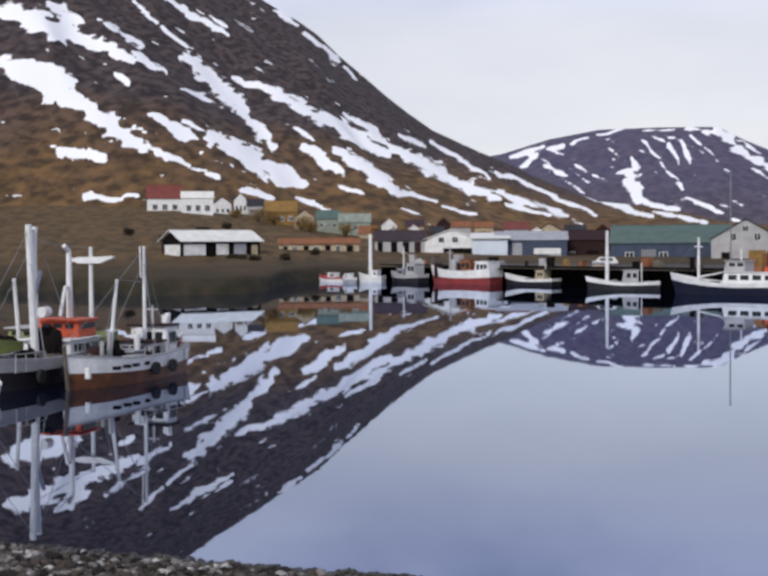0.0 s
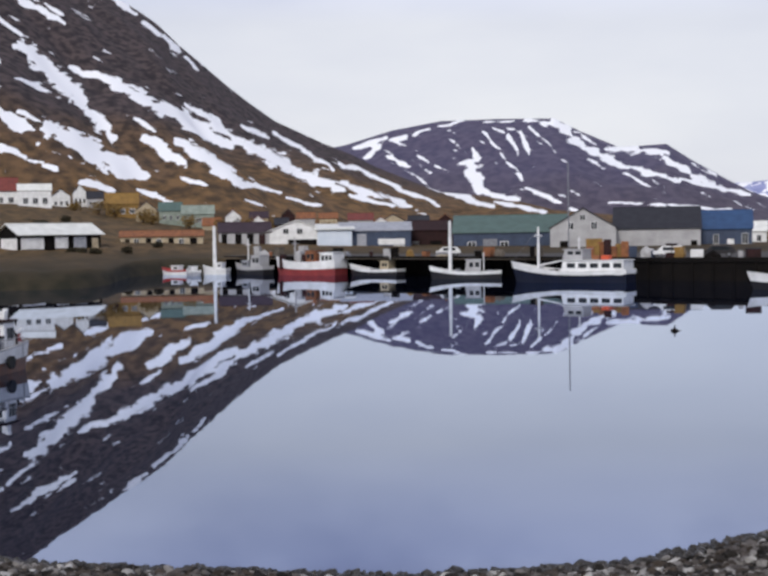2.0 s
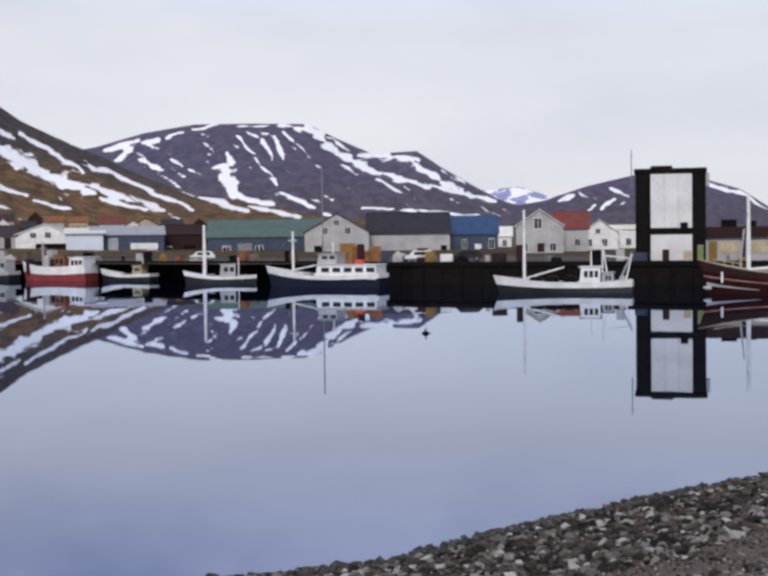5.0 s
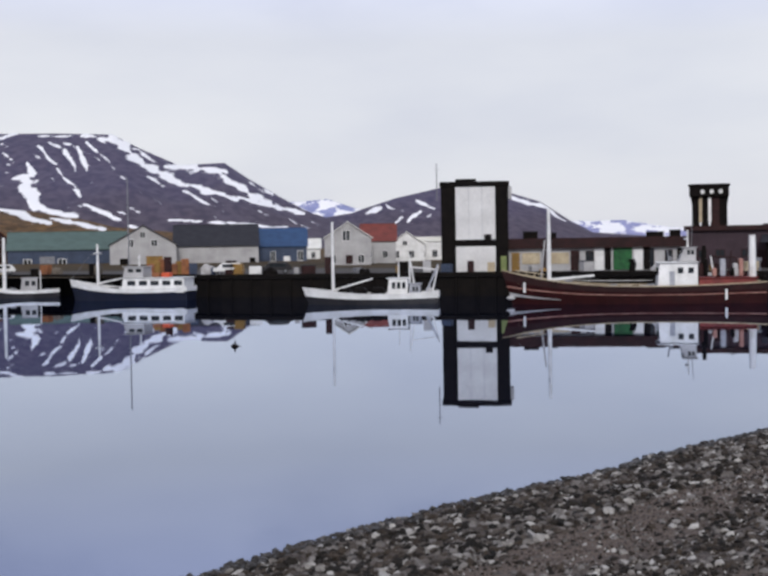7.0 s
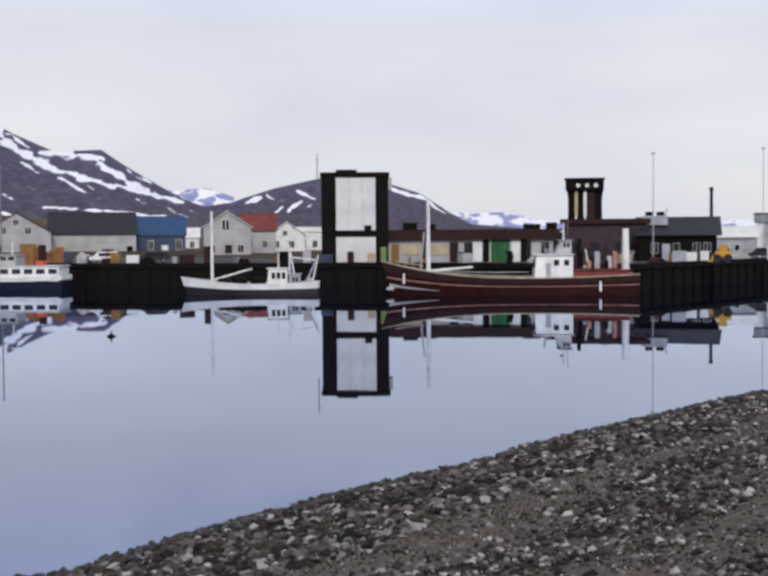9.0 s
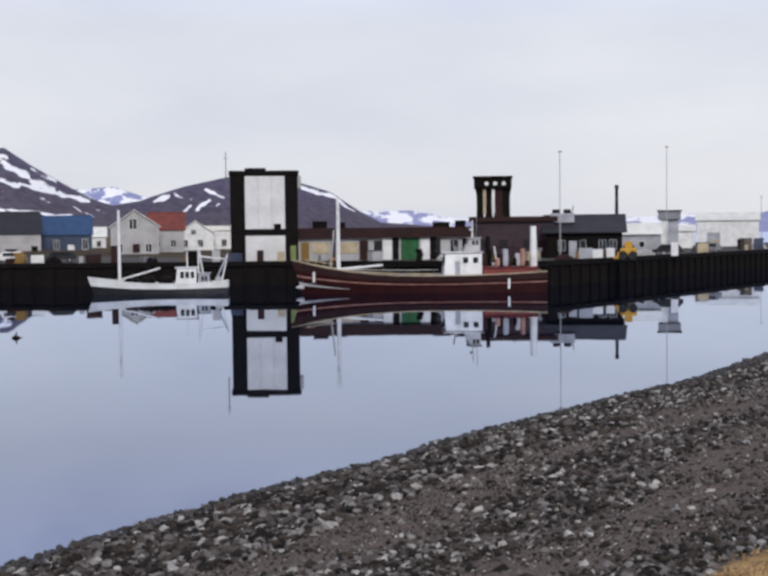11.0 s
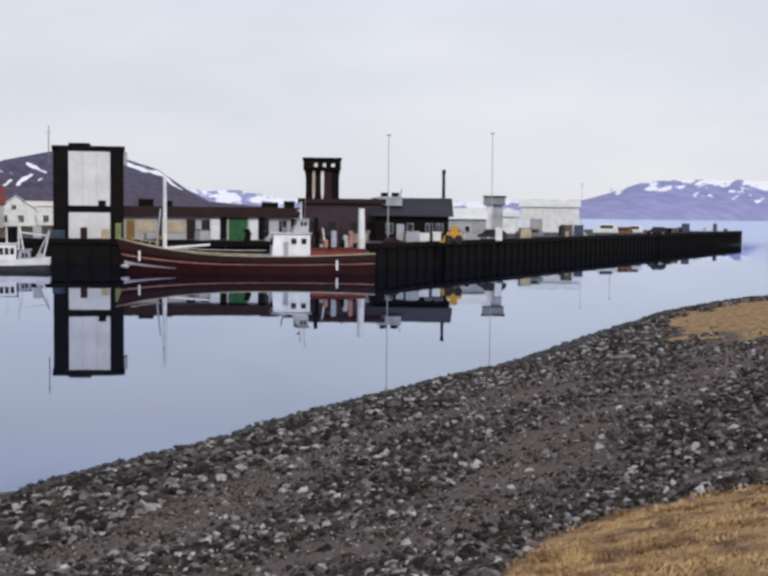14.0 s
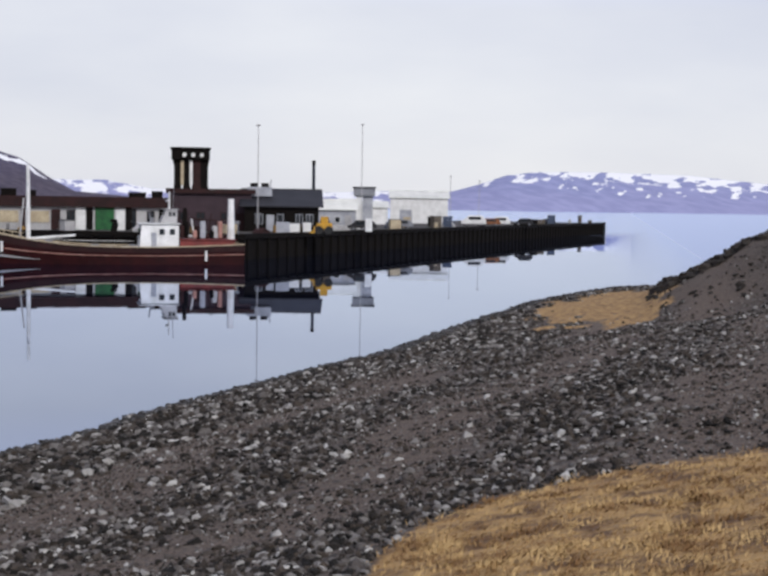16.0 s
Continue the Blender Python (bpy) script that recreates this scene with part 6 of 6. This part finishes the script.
for az, dist, w, h, mt, nm, lb in ((1.0, 153, 0.8, 1.5, BROWNDARK, "fish_crate", "dark crate stack on the quay"), (1.9, 154, 0.9, 1.3, CREAM, "fish_crate", "cream crate on the quay edge"), (2.5, 154, 0.7, 2.0, LIMEGREEN, "oil_drum", "green barrel stack by the tower"), (-1.0, 155, 1.0, 1.6, GREYWHITE, "fish_crate", "pale tub beside the tower"), (15.4, 150, 1.6, 1.4, PALEGREY, "fish_crate", "grey tubs stacked on the quay"), (16.0, 153, 1.2, 1.2, WHITE, "fish_crate", "white tubs on the quay"), (16.6, 156, 1.0, 1.3, WHITE, "fish_crate", "white tubs on the quay"), (19.4, 166, 0.9, 1.8, WHITE, "bollard_post", "white post at the quay edge"), (21.1, 205, 1.2, 1.8, CREAM, "fish_crate", "cream box on the pier"), (22.2, 225, 1.4, 1.7, BLACK, "fish_crate", "black box on the pier"), (-8.8, 165, 1.6, 1.1, WHITE, "fish_crate", "white tub on the quay"), (-5.4, 160, 1.0, 2.2, BROWNDARK, "fish_crate", "dark net bin on the quay")):
    ob = thing(nm, spot(az, dist, QUAY_Z), -az, lb, "crate" if nm != "oil_drum" else "drum", "quay clutter")
    part("body", cuboid(0, w, 0, w, 0.1, h, bevel=0.05), mt, ob)
    part("skid", cuboid(0.1, w - 0.1, 0.1, w - 0.1, 0, 0.1), BLACK, ob)

random.seed(33)
HEAP = [(RUST, "rusty"), (BLACK, "black"), (BROWNDARK, "dark brown"), (STEEL, "grey steel"), (GREYWHITE, "pale"), (DECK, "worn wooden"), (BLUEWALL, "blue"), (BLACK, "black"), (CREAM, "cream"), (OCHRE, "ochre")]
for k, (a, b) in enumerate(zip(FRONT, FRONT[1:])):
    a, b = Vector(a), Vector(b)
    u = (b - a).normalized()
    n_ = int((b - a).length / (3.0 if k < 4 else 7.0))
    for i in range(n_):
        p = a.lerp(b, (i + random.random()) / n_) + Vector((-u.y, u.x)) * random.uniform(2.0, 9.0)
        mt, word = random.choice(HEAP)
        w_, h_ = random.uniform(0.6, 1.8), random.uniform(0.5, 1.7)
        kind_ = i % 4
        nm = ("fish_crate", "net_heap", "oil_drum", "gear_shed")[kind_]
        ob = thing(nm, (p.x, p.y, QUAY_Z), random.uniform(-30, 30), word + (" fish crates stacked on the quay", " heap of nets on the quay", " oil drum standing on the quay", " gear locker on the quay")[kind_], ("crate", "net", "drum", "locker")[kind_], "quay clutter")
        if kind_ == 0:
            zz = 0.0
            while zz < h_:
                dx_ = random.uniform(-0.1, 0.1)
                part("crate", cuboid(-w_ / 2 + dx_, w_ / 2 + dx_, -0.5, 0.5, zz, zz + 0.36, bevel=0.03), mt, ob)
                zz += 0.38
        elif kind_ == 1:
            bm = bmesh.new()
            bmesh.ops.create_icosphere(bm, subdivisions=3, radius=1)
            for v in bm.verts:
                v.co *= 1 + 0.5 * noise.noise(v.co * 1.7 + Vector((i, k, 0)))
                v.co = Vector((v.co.x * w_ * 0.8, v.co.y * 0.8, max(0, v.co.z) * h_ * 0.8))
            part("net", bm, mt, ob)
        elif kind_ == 2:
            part("drum", pole((0, 0, 0), (0, 0, 0.9), 0.32, seg=14), mt, ob)
            part("rim", pole((0, 0, 0.9), (0, 0, 0.94), 0.335, seg=14), STEEL, ob)
        else:
            part("box", cuboid(-w_ / 2, w_ / 2, -0.6, 0.6, 0, h_ + 0.3, bevel=0.04), mt, ob)
            part("lid", cuboid(-w_ / 2 - 0.06, w_ / 2 + 0.06, -0.66, 0.66, h_ + 0.3, h_ + 0.38), DARKROOF, ob)

ob = thing("buoy", spot(-9.5, 79, 0), 20, "small dark mooring buoy afloat in the harbour", "buoy")
bm = bmesh.new()
bmesh.ops.create_uvsphere(bm, u_segments=14, v_segments=8, radius=0.3, matrix=pose(0, 0, 0.0) @ Matrix.Diagonal((0.8, 0.8, 0.55, 1)))
part("float", bm, BLACK, ob, "", True)
part("ring_post", pole((0.0, 0, 0.12), (0.04, 0, 0.36), 0.05, 0.035), BLACK, ob)
part("mooring_line", pole((0.2, 0, 0.05), (0.6, 0.1, -0.06), 0.02), DECK, ob)

random.seed(21)
gv, gf = [], []
for i in range(9000):
    p = spot(random.uniform(-10, 46), 3.5 + 12 * random.random())
    dd = inland(p.x, p.y)
    if dd < 1 or grass_at(p.x, p.y, dd) < 0.75 * random.random() + 0.2:
        continue
    z = bank_z(p.x, p.y, dd)
    tuft = max(0.0, noise.noise(Vector((p.x * 1.6, p.y * 1.6, 3.0))) + 0.25)
    for k in range(7 + int(26 * tuft)):
        a, ln = random.uniform(0, 6.28), random.uniform(0.04, 0.09) * (1 + 0.9 * tuft)
        w_ = random.uniform(0.005, 0.011)
        dx, dy = math.cos(a), math.sin(a)
        bx, by = p.x + random.gauss(0, 0.06), p.y + random.gauss(0, 0.06)
        j = len(gv)
        gv += [(bx - dy * w_, by + dx * w_, z - 0.01), (bx + dy * w_, by - dx * w_, z - 0.01), (bx + dx * ln * 0.7 + 0.04, by + dy * ln * 0.9, z + ln * random.uniform(0.1, 0.55))]
        gf.append((j, j + 1, j + 2))
me = bpy.data.meshes.new("dead_grass")
me.from_pydata(gv, [], gf)
me.materials.append(FOLIAGE)
tagged(new("dead_grass", me), "tufts of dead yellow-brown grass on the bank", "grass", kind="stuff")

# ---- stones of the bank, last ----
random.seed(7)


def rock(seed, sub):
    bm = bmesh.new()
    bmesh.ops.create_icosphere(bm, subdivisions=sub, radius=1)
    for v in bm.verts:
        v.co *= 1 + 0.95 * noise.noise(v.co * 1.3 + Vector((seed * 3.1, 0, 0)))
        v.co.x *= 1.25
        v.co.z *= 0.62
    return bm


kinds = []
for i in range(6):
    bm = rock(i, 2)
    me = bpy.data.meshes.new("stone")
    bm.to_mesh(me)
    bm.free()
    me.materials.append(STONE)
    kinds.append(me)
shapes = []
for i in range(6):
    bm = rock(i + 10, 2 if i < 3 else 1)
    bm.verts.ensure_lookup_table()
    shapes.append((np.array([v.co[:] for v in bm.verts]), np.array([[v.index for v in f.verts] for f in bm.faces])))
    bm.free()
bits = []
for i in range(4):
    bm = bmesh.new()
    bmesh.ops.create_icosphere(bm, subdivisions=1, radius=1)
    bmesh.ops.dissolve_limit(bm, angle_limit=0.01, verts=bm.verts, edges=bm.edges)
    for v in bm.verts:
        v.co *= 1 + 0.9 * noise.noise(v.co * 1.4 + Vector((i * 4.7, 1, 0)))
        v.co.z *= 0.7
    bm.verts.ensure_lookup_table()
    bits.append((np.array([v.co[:] for v in bm.verts]), np.array([[v.index for v in f.verts] for f in bm.faces])))
    bm.free()
near, vs, fs, off = 0, [], [], 0
wvs, wfs, woff = [], [], 0
for i in range(330000):
    az, r = random.uniform(-48, 40), 8 + 92 * random.random() ** 1.25
    p = spot(az, r)
    dd = inland(p.x, p.y)
    if dd < -0.25 or dd > 18 or (dd > 0 and grass_at(p.x, p.y, dd) > (0.3 if r < 30 else 0.08 + 0.5 * (random.random() < 0.05))):
        continue
    if az > 33 and r > 60 and random.random() < 0.75:
        continue
    belt = stone_belt(p.x, p.y, dd)
    fine = dd > 6.5 and random.random() > max(0.13, belt * 1.15)
    if fine and (r > 45 or random.random() < 0.25):
        continue
    s = (0.034 + 0.075 * random.random() ** 2.6) if dd < 6.5 else (0.018 + 0.058 * random.random() ** 3.0)
    if fine:
        s = 0.012 + 0.020 * random.random() ** 2
    elif dd < 6.5 and random.random() < 0.01:
        s *= 1.5
    if r < 24:
        s *= 0.62 + 0.38 * r / 24
    if r > 45:
        s *= 1.35
    z = bank_z(p.x, p.y, dd) + s * 0.22
    m = pose(p.x, p.y, z, random.uniform(-30, 30), random.uniform(-30, 30), random.uniform(0, 360)) @ Matrix.Diagonal((s, s * random.uniform(0.7, 1.1), s * random.uniform(0.8, 1.4), 1))
    if near < 300 and -6 < p.x < 8 and dd < 6 and s > 0.08:
        q = new("stone", kinds[i % 6])
        q.parent = shore
        q.matrix_local = m
        near += 1
    else:
        wet = dd < 0.8 + 0.35 * noise.noise(Vector((p.x * 0.5, p.y * 0.5, 2.0)))
        sv, sf = shapes[i % 3] if r < 34 and s > 0.085 else shapes[3 + i % 3] if s * 30 > r * 0.045 and s > 0.05 else bits[i % 4]
        mm = np.array(m)
        if wet:
            wvs.append(sv @ mm[:3, :3].T + mm[:3, 3])
            wfs.append(sf + woff)
            woff += len(sv)
            continue
        vs.append(sv @ mm[:3, :3].T + mm[:3, 3])
        fs.append(sf + off)
        off += len(sv)
me = bpy.data.meshes.new("gravel")
me.from_pydata(np.concatenate(vs).tolist(), [], [list(f) for g in fs for f in g.tolist()])
me.materials.append(STONES)
tagged(new("gravel", me), "loose grey shore stones and gravel", "gravel", kind="stuff")
me = bpy.data.meshes.new("wet_gravel")
me.from_pydata(np.concatenate(wvs).tolist(), [], [list(f) for g in wfs for f in g.tolist()])
me.materials.append(WETSTONE)
tagged(new("wet_gravel", me), "wet black stones along the waterline", "gravel", kind="stuff")

# dark rocks heaped on the breakwater
bv, bf, boff = [], [], 0
for i in range(2600):
    az, r = random.uniform(32, 45), random.uniform(58, 92)
    p = spot(az, r)
    dd = inland(p.x, p.y)
    z = bank_z(p.x, p.y, dd)
    if dd < -1 or z - 0.085 * min(max(dd, 0), 22) < 0.25 or (r < 73 and random.random() > 0.16):
        continue
    s = (0.12 if r > 73 else 0.06) + (0.26 if r > 73 else 0.14) * random.random() ** 2
    mm = np.array(pose(p.x, p.y, z + s * 0.15, random.uniform(-30, 30), random.uniform(-30, 30), random.uniform(0, 360)) @ Matrix.Diagonal((s, s * 0.8, s, 1)))
    sv, sf = shapes[i % 3]
    bv.append(sv @ mm[:3, :3].T + mm[:3, 3])
    bf.append(sf + boff)
    boff += len(sv)
me = bpy.data.meshes.new("breakwater_rocks")
me.from_pydata(np.concatenate(bv).tolist(), [], [list(f) for g in bf for f in g.tolist()])
me.materials.append(material("dark_breakwater_rock", (0.016, 0.014, 0.013), (0.05, 0.042, 0.036), 0.8, 0.9, bump=0.4))
tagged(new("breakwater_rocks", me), "dark rocks heaped on the breakwater mound", "rocks", kind="stuff")
